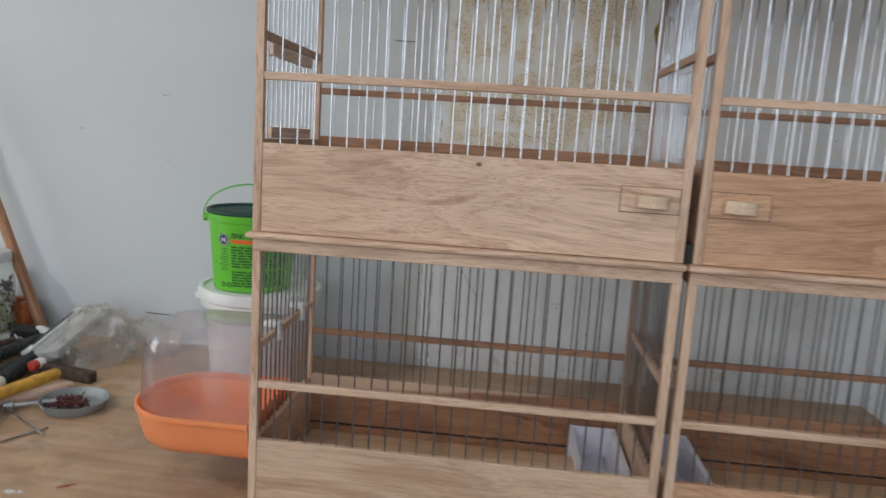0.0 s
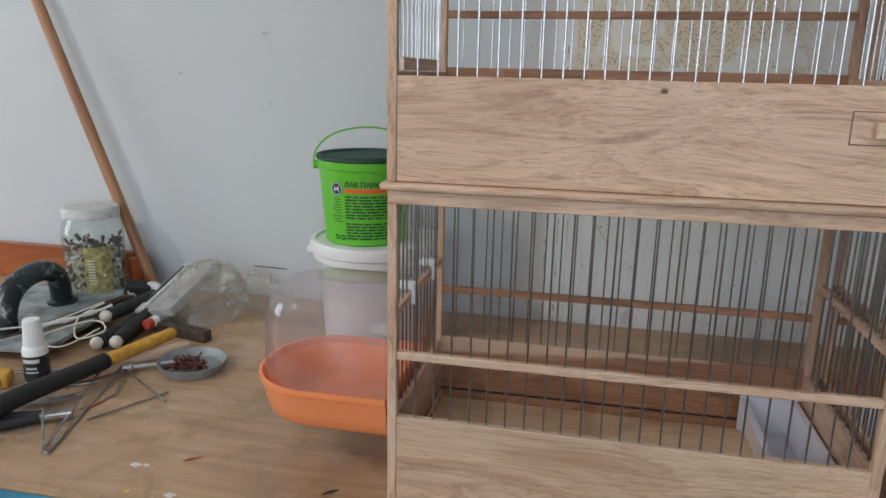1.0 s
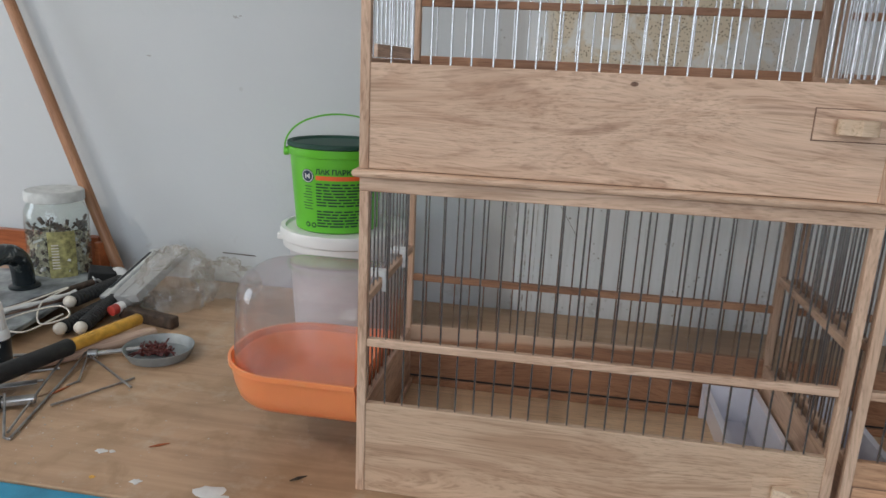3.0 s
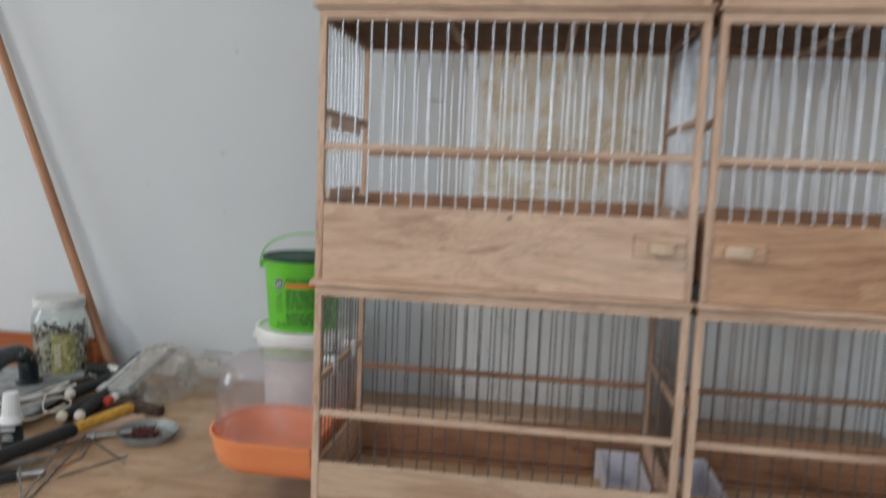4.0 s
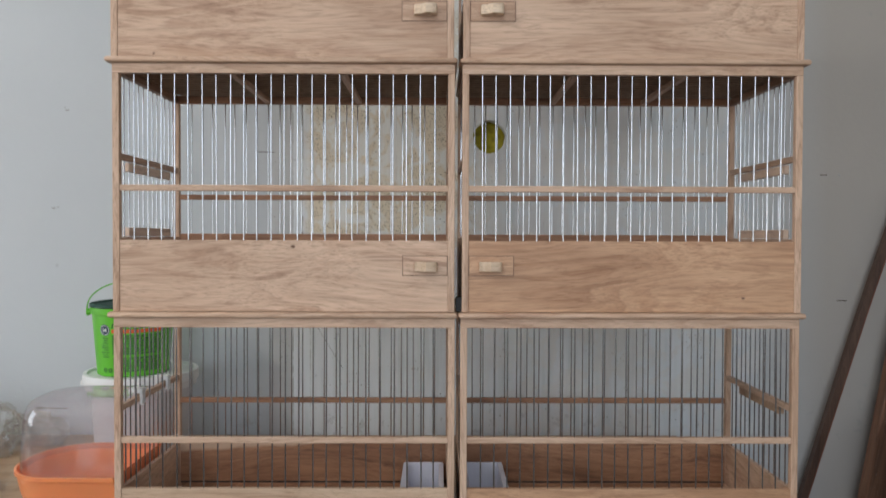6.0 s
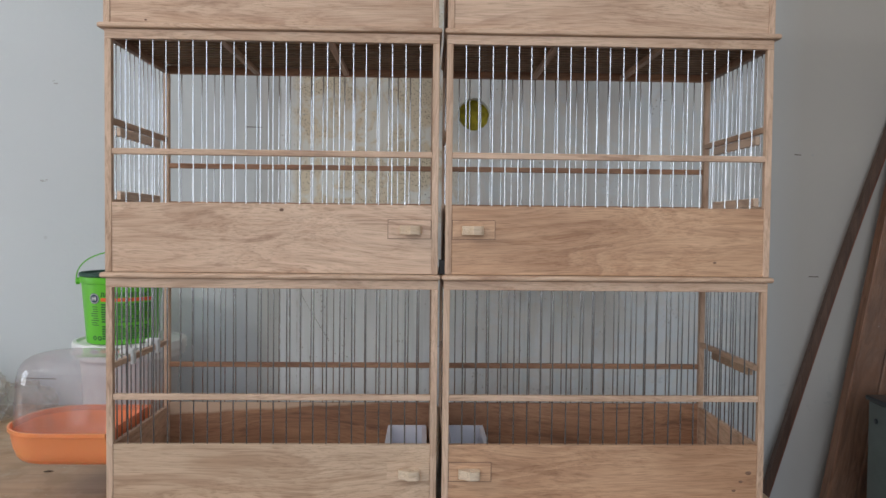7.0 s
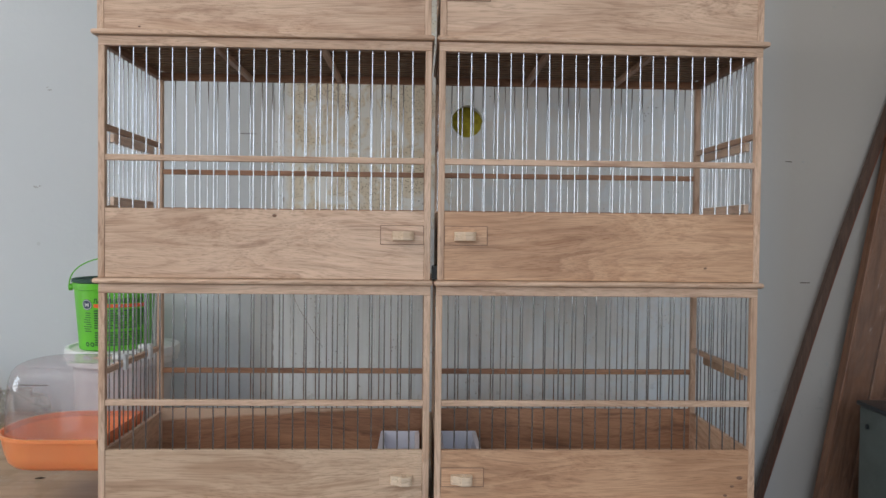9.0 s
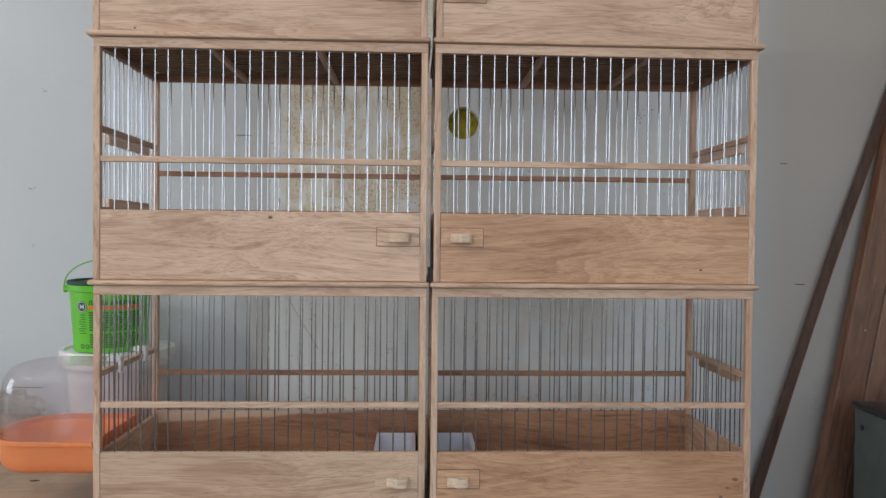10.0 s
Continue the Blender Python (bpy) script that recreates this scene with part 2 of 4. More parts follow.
def plaster():
    m, n, l, b = material("painted_plaster")
    tc = n.new("ShaderNodeTexCoord")
    v = tc.outputs["Object"]
    big = noise_tex(n, l, v, 1.3, 4)
    med = noise_tex(n, l, v, 13, 6, 0.62, 0.7)
    fine = noise_tex(n, l, v, 60, 4, 0.6)
    tone = ramp(n, [(0.3, (0.515, 0.54, 0.55)), (0.7, (0.56, 0.585, 0.595))])
    l.new(big.outputs["Fac"], tone.inputs[0])
    # bare, yellowed patch of old plaster with ragged edges
    sep = n.new("ShaderNodeSeparateXYZ")
    l.new(v, sep.inputs[0])

    def band(sock, a, b2, c, d):
        mr = n.new("ShaderNodeMapRange")
        mr.inputs[1].default_value, mr.inputs[2].default_value = a, b2
        l.new(sock, mr.inputs[0])
        mr2 = n.new("ShaderNodeMapRange")
        mr2.inputs[1].default_value, mr2.inputs[2].default_value = d, c
        l.new(sock, mr2.inputs[0])
        mu = n.new("ShaderNodeMath")
        mu.operation = "MULTIPLY"
        l.new(mr.outputs[0], mu.inputs[0])
        l.new(mr2.outputs[0], mu.inputs[1])
        return mu.outputs[0]

    def times(a, c):
        mu = n.new("ShaderNodeMath")
        mu.operation = "MULTIPLY"
        l.new(a, mu.inputs[0])
        if hasattr(c, "is_linked"):
            l.new(c, mu.inputs[1])
        else:
            mu.inputs[1].default_value = c
        return mu.outputs[0]

    patch = times(band(sep.outputs[0], -0.435, -0.40, 0.0, 0.16), band(sep.outputs[2], 1.12, 1.3, 1.8, 2.2))
    # tone raised behind the cages for light that fails to reach it; upright left edge
    lifted = band(sep.outputs[0], -0.47, -0.455, 0.70, 0.95)
    tone_out = mix(n, l, times(lifted, 0.85), tone.outputs[0], (0.80, 0.83, 0.84))
    strip = band(sep.outputs[0], -0.525, -0.52, -0.462, -0.457)
    tone_out = mix(n, l, times(strip, 0.6), tone_out, (0.55, 0.55, 0.53))
    # past the cages: warm old tone, with the shade there put into the colour
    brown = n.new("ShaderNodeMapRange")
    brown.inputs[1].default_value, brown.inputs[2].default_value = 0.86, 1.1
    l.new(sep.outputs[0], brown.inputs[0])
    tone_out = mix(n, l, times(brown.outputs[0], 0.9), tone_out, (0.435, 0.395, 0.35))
    # faint upright streaks left by the brush and by damp
    drag = ramp(n, [(0.38, (0.86, 0.87, 0.86)), (0.5, (0.98, 0.98, 0.98)), (0.64, (1.04, 1.04, 1.05))])
    l.new(noise_tex(n, l, coords(n, l, (34, 1, 2.6)), 1.0, 5, 0.62).outputs["Fac"], drag.inputs[0])
    brushed = mix(n, l, 1.0, tone_out, drag.outputs[0], "MULTIPLY")
    tone_out = mix(n, l, times(lifted, 0.8), tone_out, brushed)
    edge = ramp(n, [(0.45, (0, 0, 0)), (0.54, (1, 1, 1))])
    l.new(med.outputs["Fac"], edge.inputs[0])
    worn = times(patch, edge.outputs[0])
    c1 = mix(n, l, times(patch, 0.7), tone_out, (0.80, 0.78, 0.70))
    c2 = mix(n, l, times(worn, 0.7), c1, (0.68, 0.56, 0.37))
    pits = n.new("ShaderNodeTexVoronoi")
    pits.inputs["Scale"].default_value = 170
    l.new(v, pits.inputs["Vector"])
    pr = ramp(n, [(0.2, (1, 1, 1)), (0.34, (0, 0, 0))])
    l.new(pits.outputs["Distance"], pr.inputs[0])
    c3 = mix(n, l, times(times(worn, edge.outputs[0]), pr.outputs[0]), c2, (0.22, 0.17, 0.10))
    specks = n.new("ShaderNodeTexVoronoi")
    specks.inputs["Scale"].default_value = 90
    l.new(v, specks.inputs["Vector"])
    sp = ramp(n, [(0.14, (1, 1, 1)), (0.26, (0, 0, 0))])
    l.new(specks.outputs["Distance"], sp.inputs[0])
    some = ramp(n, [(0.56, (0, 0, 0)), (0.62, (1, 1, 1))])
    l.new(noise_tex(n, l, v, 16, 3, 0.7).outputs["Fac"], some.inputs[0])
    bare = band(sep.outputs[0], -0.56, -0.5, 0.8, 1.0)
    c3 = mix(n, l, times(times(times(sp.outputs[0], some.outputs[0]), bare), 0.85), c3, (0.2, 0.18, 0.15))
    # dark, broken joints between the old boards under the plaster
    crumble = ramp(n, [(0.45, (0, 0, 0)), (0.55, (1, 1, 1))])
    l.new(noise_tex(n, l, v, 22, 4, 0.7).outputs["Fac"], crumble.inputs[0])
    for at, wide, much in ((-0.523, 0.0012, 0.35), (-0.459, 0.0016, 0.7), (-0.431, 0.0022, 0.9), (-0.409, 0.0014, 0.6), (-0.16, 0.001, 0.35)):
        line = band(sep.outputs[0], at - wide, at - wide * 0.5, at + wide * 0.5, at + wide)
        c3 = mix(n, l, times(times(line, crumble.outputs[0]), much), c3, (0.26, 0.23, 0.18))
    # grey skim coat right of it, thin
    grey = band(sep.outputs[0], 0.0, 0.2, 0.85, 1.0)
    c4 = mix(n, l, times(times(grey, edge.outputs[0]), 0.6), c3, (0.74, 0.715, 0.675))
    # scuffs along the bench
    low = band(sep.outputs[2], 0.7, 0.76, 0.8, 0.9)
    sc = ramp(n, [(0.62, (0, 0, 0)), (0.66, (1, 1, 1))])
    sn = noise_tex(n, l, v, 24, 3, 0.7)
    l.new(sn.outputs["Fac"], sc.inputs[0])
    c5 = mix(n, l, times(times(low, sc.outputs[0]), 0.3), c4, (0.32, 0.31, 0.29))
    dots = n.new("ShaderNodeTexVoronoi")
    dots.inputs["Scale"].default_value = 6.0
    l.new(v, dots.inputs["Vector"])
    dr = ramp(n, [(0.022, (1, 1, 1)), (0.04, (0, 0, 0))])
    l.new(dots.outputs["Distance"], dr.inputs[0])
    c6 = mix(n, l, times(dr.outputs[0], 0.35), c5, (0.35, 0.36, 0.35))
    l.new(c6, b.inputs["Base Color"])
    b.inputs["Roughness"].default_value = 0.75
    bump(n, l, b, mix(n, l, 0.4, med.outputs["Fac"], fine.outputs["Fac"]), 0.35, 0.004)
    return m


PLASTER = plaster()
CEILING = plain("whitewashed_ceiling", (0.78, 0.77, 0.75), 0.85, vary=0.05, scale=3)
OLDWALL = plain("warm_plaster", (0.66, 0.64, 0.60), 0.8, vary=0.08, scale=4, relief=0.003)
# unseen south wall, made dark so that the lower wires reflect little
UNSEEN_DARK = plain("unseen_dark_wall", (0.24, 0.2, 0.165), 0.85, vary=0.2, scale=5, relief=0.004)
# unseen east wall, its tone chosen for the fill it throws back
UNSEEN_FILL = plain("unseen_fill_plaster", (0.55, 0.52, 0.48), 0.85, vary=0.12, scale=4, relief=0.003)
# floor kept dark for the same reflections in the lower wires
CONCRETE = plain("concrete_floor", (0.085, 0.072, 0.06), 0.8, vary=0.3, scale=5, relief=0.002)


def bench_top():
    m, n, l, b = material("worn_plywood_bench")
    v = coords(n, l, (1.2, 14, 14))
    grain = noise_tex(n, l, v, 3.0, 6, 0.6, 0.5)
    tc = n.new("ShaderNodeTexCoord")
    big = noise_tex(n, l, tc.outputs["Object"], 3.5, 5, 0.6)
    spots = noise_tex(n, l, tc.outputs["Object"], 55, 3, 0.7)
    r = ramp(n, [(0.25, (0.32, 0.20, 0.115)), (0.5, (0.42, 0.275, 0.165)), (0.78, (0.50, 0.34, 0.21))])
    l.new(grain.outputs["Fac"], r.inputs[0])
    br = ramp(n, [(0.28, (0.62, 0.57, 0.5)), (0.5, (0.95, 0.94, 0.92)), (0.72, (1.1, 1.1, 1.12))])
    l.new(big.outputs["Fac"], br.inputs[0])
    c1 = mix(n, l, 1.0, r.outputs[0], br.outputs[0], "MULTIPLY")
    stain = ramp(n, [(0.5, (0, 0, 0)), (0.62, (0.6,) * 3)])
    l.new(noise_tex(n, l, tc.outputs["Object"], 7.5, 5, 0.62, 0.6).outputs["Fac"], stain.inputs[0])
    c1 = mix(n, l, stain.outputs[0], c1, (0.27, 0.165, 0.08))
    dust = ramp(n, [(0.54, (0, 0, 0)), (0.7, (0.5,) * 3)])
    l.new(noise_tex(n, l, tc.outputs["Object"], 11, 6, 0.7).outputs["Fac"], dust.inputs[0])
    c1 = mix(n, l, dust.outputs[0], c1, (0.50, 0.42, 0.32))
    sr = ramp(n, [(0.70, (0, 0, 0)), (0.74, (1, 1, 1))])
    l.new(spots.outputs["Fac"], sr.inputs[0])
    c2 = mix(n, l, sr.outputs[0], c1, (0.58, 0.54, 0.47))
    l.new(c2, b.inputs["Base Color"])
    rr = ramp(n, [(0.3, (0.32,) * 3), (0.7, (0.55,) * 3)])
    l.new(big.outputs["Fac"], rr.inputs[0])
    l.new(rr.outputs[0], b.inputs["Roughness"])
    bump(n, l, b, grain.outputs["Fac"], 0.25, 0.001)
    return m


BENCH = bench_top()
BLUE = plain("blue_paint", (0.02, 0.21, 0.34), 0.45, vary=0.25, scale=18, relief=0.001)
ORANGE = plain("orange_plastic", (1.0, 0.275, 0.105), 0.33, vary=0.04, scale=12)
for node in ORANGE.node_tree.nodes:
    if node.type == "BSDF_PRINCIPLED":
        node.inputs["Subsurface Weight"].default_value = 0.35
        node.inputs["Subsurface Radius"].default_value = (1.0, 0.35, 0.15)
        node.inputs["Subsurface Scale"].default_value = 0.05
WRAP = clear_plastic("stretch_wrap", (0.95, 0.94, 0.92), 1.5, 0.12, 0.035, 0.7, 2.2)
DOME = clear_plastic("clear_plastic", (0.93, 0.90, 0.92), 1.5, 0.06, 0.12, 0.95, 1.9)
GLASS = clear_plastic("jar_glass", (0.90, 0.94, 0.92), 1.5, 0.03, 0.05)
FILM = clear_plastic("crumpled_film", (0.96, 0.945, 0.92), 1.5, 0.12, 0.09, 0.6, 2.2)
GREEN = plain("green_plastic", (0.13, 0.50, 0.03), 0.35, vary=0.05, scale=8)
DARKGREEN = plain("dark_green_plastic", (0.006, 0.05, 0.03), 0.6, vary=0.1, scale=8)
PAIL = plain("translucent_pail_plastic", (0.60, 0.585, 0.58), 0.4, vary=0.06, scale=14)
WHITE = plain("white_plastic", (0.76, 0.76, 0.74), 0.35, vary=0.04, scale=14)
LILAC = plain("white_trough_plastic", (0.74, 0.73, 0.79), 0.3, vary=0.05, scale=14)
INK = plain("printed_ink", (0.012, 0.05, 0.03), 0.5, vary=0.05)
NAVY = plain("navy_ink", (0.012, 0.03, 0.07), 0.5, vary=0.05)
LABELORANGE = plain("orange_ink", (0.80, 0.13, 0.03), 0.45, vary=0.05)
BLACK = plain("black_plastic", (0.012, 0.017, 0.02), 0.3, vary=0.4, scale=25)
RUBBER = plain("black_rubber", (0.016, 0.016, 0.016), 0.7, vary=0.3, scale=60, relief=0.001)
TERRACOTTA = wood("varnished_board", "x", (0.42, 0.13, 0.045), (0.34, 0.095, 0.032), (0.24, 0.06, 0.02), 0.6, 0.35)
HANDLEWOOD = wood("brown_stick", "z", (0.40, 0.2, 0.1), (0.33, 0.155, 0.075), (0.24, 0.1, 0.05), 0.4, 0.45)
BEECH = wood("old_beech", "x", (0.46, 0.31, 0.2), (0.40, 0.255, 0.16), (0.27, 0.16, 0.1), 0.5, 0.6)
REDWOOD = wood("dark_brown_wood", "z", (0.115, 0.066, 0.046), (0.08, 0.044, 0.031), (0.04, 0.021, 0.015), 0.5, 0.45)
# lighter, redder wood for the lath's right edge: the light on it is painted
LIT_EDGE = wood("lit_red_brown_edge", "z", (0.21, 0.075, 0.04), (0.155, 0.05, 0.028), (0.08, 0.026, 0.016), 0.5, 0.45)
PLANK = wood("stained_plank", "z", (0.28, 0.14, 0.08), (0.20, 0.093, 0.052), (0.10, 0.045, 0.027), 0.6, 0.4)
YELLOW = plain("chipped_yellow_paint", (0.62, 0.33, 0.04), 0.45, vary=0.22, scale=60, relief=0.002)
RUST = plain("rusty_iron", (0.075, 0.05, 0.035), 0.7, 0.3, 0.5, 70, 0.003)
ALU = plain("dusty_aluminium", (0.42, 0.42, 0.41), 0.45, 0.6, 0.2, 30, 0.001)
SATIN = plain("pale_grey_plastic", (0.36, 0.36, 0.35), 0.5, 0.0, 0.12, 40, 0.001)
ZINC = plain("grey_enamel_dish", (0.25, 0.27, 0.27), 0.4, 0.2, 0.15, 30)
SCREW = plain("red_brown_screws", (0.10, 0.022, 0.018), 0.45, 0.2, 0.4, 200)
CRUMBS = plain("plaster_crumbs", (0.46, 0.42, 0.36), 0.8, vary=0.2, scale=90)
CHALK = plain("chalk_white_paint", (0.62, 0.62, 0.60), 0.7, vary=0.08, scale=50, relief=0.001)
GREYBOARD = plain("mortar_stained_board", (0.25, 0.27, 0.275), 0.6, vary=0.6, scale=22, relief=0.003)
LINT = plain("jar_scraps", (0.36, 0.33, 0.235), 0.7, vary=0.75, scale=110)
OLIVE = plain("olive_label", (0.33, 0.30, 0.12), 0.5, vary=0.6, scale=70)
SATINLID = plain("dusty_lid", (0.52, 0.53, 0.51), 0.55, vary=0.18, scale=40)
SMEAR, _n, _l, _b = material("mortar_smeared_black_plastic")
_v = coords(_n, _l, (1, 1, 1))
_r = ramp(_n, [(0.54, (0.012, 0.018, 0.022)), (0.60, (0.05, 0.065, 0.065)), (0.70, (0.36, 0.37, 0.35))])
_l.new(noise_tex(_n, _l, _v, 26, 6, 0.68, 0.5).outputs["Fac"], _r.inputs[0])
_l.new(_r.outputs[0], _b.inputs["Base Color"])
_b.inputs["Roughness"].default_value = 0.25
CREAM = plain("cream_ball", (0.68, 0.64, 0.56), 0.5, vary=0.1, scale=80)
STEELGREEN = plain("grey_green_enamel", (0.105, 0.125, 0.112), 0.4, 0.0, 0.2, 14, 0.001)
RED = plain("red_cap", (0.45, 0.05, 0.035), 0.4, vary=0.1)


# ---- mesh helpers ----
def mesh_of(name, bm, mat, smooth=False):
    bmesh.ops.recalc_face_normals(bm, faces=bm.faces)
    me = bpy.data.meshes.new(name)
    bm.to_mesh(me)
    bm.free()
    me.materials.append(mat)
    if smooth:
        me.shade_smooth()
        me.set_sharp_from_angle(angle=radians(40))
    return me


# the frame in which a group of things is placed
PLACE = [Matrix.Identity(4)]


def thing(name, m, label, category, group="", kind=""):
    ob = new(name)
    ob.empty_display_size = 0.05
    ob.matrix_world = PLACE[0] @ m
    return tagged(ob, label, category, group, kind)


def part(name, bm, mat, parent, label="", smooth=False, m=None):
    me = bm if isinstance(bm, bpy.types.Mesh) else mesh_of(name, bm, mat, smooth)
    ob = new(name, me)
    ob.parent = parent
    if m is not None:
        ob.matrix_basis = m
    return tagged(ob, label)


def single(name, bm, mat, label, category, group="", kind="", smooth=False, m=None):
    ob = new(name, mesh_of(name, bm, mat, smooth))
    ob.matrix_world = PLACE[0] @ (m if m is not None else Matrix.Identity(4))
    return tagged(ob, label, category, group, kind)


def box(x0, x1, y0, y1, z0, z1, bevel=0.0, bm=None):
    bm = bm or bmesh.new()
    m = Matrix.Translation(((x0 + x1) / 2, (y0 + y1) / 2, (z0 + z1) / 2)) @ Matrix.Diagonal((abs(x1 - x0), abs(y1 - y0), abs(z1 - z0), 1))
    vs = bmesh.ops.create_cube(bm, size=1, matrix=m)["verts"]
    if bevel:
        es = list({e for v in vs for e in v.link_edges})
        bmesh.ops.bevel(bm, geom=es, offset=bevel, segments=2, profile=0.5, affect="EDGES")
    return bm


def ring_faces(bm, loops, close=True):
    for a, b in zip(loops, loops[1:]):
        k = len(a)
        for i in range(k if close else k - 1):
            j = (i + 1) % k
            bm.faces.new((a[i], a[j], b[j], b[i]))


def lathe(profile, sides=32, bm=None, cap=True):
    """Turns (radius, z) pairs round the z axis."""
    bm = bm or bmesh.new()
    loops = []
    for r, z in profile:
        loops.append([bm.verts.new((r * math.cos(2 * math.pi * i / sides), r * math.sin(2 * math.pi * i / sides), z)) for i in range(sides)])
    ring_faces(bm, loops)
    if cap:
        bm.faces.new(loops[0][::-1])
        bm.faces.new(loops[-1])
    return bm


def tube(points, radius, sides=10, bm=None, cap=True):
    """A round bar along points; radius is one number or one for each point."""
    bm = bm or bmesh.new()
    pts = [Vector(p) for p in points]
    rad = radius if isinstance(radius, (list, tuple)) else [radius] * len(pts)
    loops, side = [], None
    for i, p in enumerate(pts):
        d = (pts[min(i + 1, len(pts) - 1)] - pts[max(i - 1, 0)]).normalized()
        if side is None:
            side = d.orthogonal().normalized()
        side = (side - d * side.dot(d)).normalized()
        up = d.cross(side)
        loops.append([bm.verts.new(p + (side * math.cos(a) + up * math.sin(a)) * rad[i]) for a in (2 * math.pi * k / sides for k in range(sides))])
    ring_faces(bm, loops)
    if cap:
        bm.faces.new(loops[0][::-1])
        bm.faces.new(loops[-1])
    return bm


def spline(points, steps=8):
    """A smooth line through the points."""
    p = [Vector(q) for q in points]
    p = [p[0] * 2 - p[1]] + p + [p[-1] * 2 - p[-2]]
    out = []
    for i in range(1, len(p) - 2):
        for k in range(steps):
            t = k / steps
            a, b, c, d = p[i - 1], p[i], p[i + 1], p[i + 2]
            out.append(0.5 * (2 * b + (c - a) * t + (2 * a - 5 * b + 4 * c - d) * t * t + (3 * b - a - 3 * c + d) * t ** 3))
    return out + [p[-2]]


def prism(outline, z0, z1, bm=None, bevel=0.0):
    bm = bm or bmesh.new()
    lo = [bm.verts.new((x, y, z0)) for x, y in outline]
    hi = [bm.verts.new((x, y, z1)) for x, y in outline]
    ring_faces(bm, [lo, hi])
    f = [bm.faces.new(lo[::-1]), bm.faces.new(hi)]
    if bevel:
        bmesh.ops.bevel(bm, geom=list({e for q in f for e in q.edges}), offset=bevel, segments=2, profile=0.5, affect="EDGES")
    return bm


def frame_from(a, b, up=(0, 0, 1)):
    """A pose at a whose x axis points to b and whose z axis is near up."""
    a, b = Vector(a), Vector(b)
    x = (b - a).normalized()
    y = Vector(up).cross(x).normalized()
    z = x.cross(y)
    m = Matrix((x, y, z)).transposed().to_4x4()
    m.translation = a
    return m


# ---- structure ----
def wall_with_opening(name, along, place, thick, span, win, label, mat=None):
    """A wall along x or y, from the floor to the ceiling, with one or more openings (a, b, z0, z1) that go through it."""
    bm = bmesh.new()
    cuts = sorted(win)
    pos = span[0]
    lo, hi = sorted((place, place + thick))

    def block(a, b, z0, z1):
        if along == "x":
            box(a, b, lo, hi, z0, z1, bm=bm)
        else:
            box(lo, hi, a, b, z0, z1, bm=bm)
    for a, b, z0, z1 in cuts:
        block(pos, a, 0, CEIL)
        block(a, b, 0, z0)
        block(a, b, z1, CEIL)
        pos = b
    block(pos, span[1], 0, CEIL)
    return single(name, bm, mat or OLDWALL, label, "wall", kind="structure")


def north_wall():
    """The wall behind the bench, with a round hole cut through the plaster."""
    hx, hz, r = 0.110, 1.619, 0.047
    bm = bmesh.new()
    k = 40
    ring = []
    for y in (WALL, WALL + 0.06):
        ring.append([bm.verts.new((hx + r * (1 + 0.03 * math.sin(5 * a) + 0.02 * math.sin(11 * a)) * math.cos(a), y, hz + r * (1 + 0.03 * math.cos(4 * a)) * math.sin(a)))
                     for a in (2 * math.pi * i / k for i in range(k))])
    ring_faces(bm, ring)
    q = 0.12
    outer = []
    for i in range(k):
        a = 2 * math.pi * i / k
        c, s = math.cos(a), math.sin(a)
        f = q / max(abs(c), abs(s))
        outer.append(bm.verts.new((hx + f * c, WALL, hz + f * s)))
    ring_faces(bm, [ring[0], outer])
    x0, x1, z0, z1 = hx - q, hx + q, hz - q, hz + q
    for a, b, c, d in ((WEST, x0, 0, CEIL), (x1, EAST, 0, CEIL), (x0, x1, 0, z0), (x0, x1, z1, CEIL)):
        bm.faces.new([bm.verts.new(p) for p in ((a, WALL, c), (b, WALL, c), (b, WALL, d), (a, WALL, d))])
    box(WEST, EAST, WALL + 0.06, WALL + 0.25, 0, CEIL, bm=bm)
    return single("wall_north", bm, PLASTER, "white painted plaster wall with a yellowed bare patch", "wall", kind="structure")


def build_room():
    north_wall()
    foam = lathe([(0.056, 0), (0.054, 0.012), (0.04, 0.02), (0.012, 0.024)], 28)
    single("foam_plug", foam, MUSTARD, "mustard yellow foam filling a round hole in the wall", "foam plug", smooth=True, m=pose(0.110, WALL + 0.055, 1.619, 90, 0, 0))
    wall_with_opening("wall_south", "x", SOUTH, -0.2, (WEST, EAST), [WIN_WIDE], "unseen brown wall, darkened for reflections in the wires, with a wide window opening", UNSEEN_DARK)
    wall_with_opening("wall_west", "y", WEST, -0.2, (SOUTH - 0.2, WALL + 0.25), [WIN_SIDE], "plain plastered wall with a window opening")
    wall_with_opening("wall_east", "y", EAST, 0.2, (SOUTH - 0.2, WALL + 0.25), [], "unseen plastered wall, its tone set for fill light", UNSEEN_FILL)
    single("floor", box(WEST - 0.2, EAST + 0.2, SOUTH - 0.2, WALL + 0.25, -0.1, 0), CONCRETE, "bare grey concrete floor", "floor", kind="structure")
    single("ceiling", box(WEST - 0.2, EAST + 0.2, SOUTH - 0.2, WALL + 0.25, CEIL, CEIL + 0.1), CEILING, "whitewashed flat ceiling", "ceiling", kind="structure")
    lamp = thing("pendant_lamp", pose(*BULB), "bare bulb holder hanging on a cord from the ceiling", "lamp")
    part("holder", lathe([(0.006, 0.17), (0.018, 0.165), (0.021, 0.11), (0.019, 0.105)], 20), BLACK, lamp, "black bulb holder", True)
    part("cord", tube([(0, 0, 0.168), (0, 0, CEIL - BULB[2] - 0.001)], 0.004, 8), WHITE, lamp, smooth=True)


build_room()


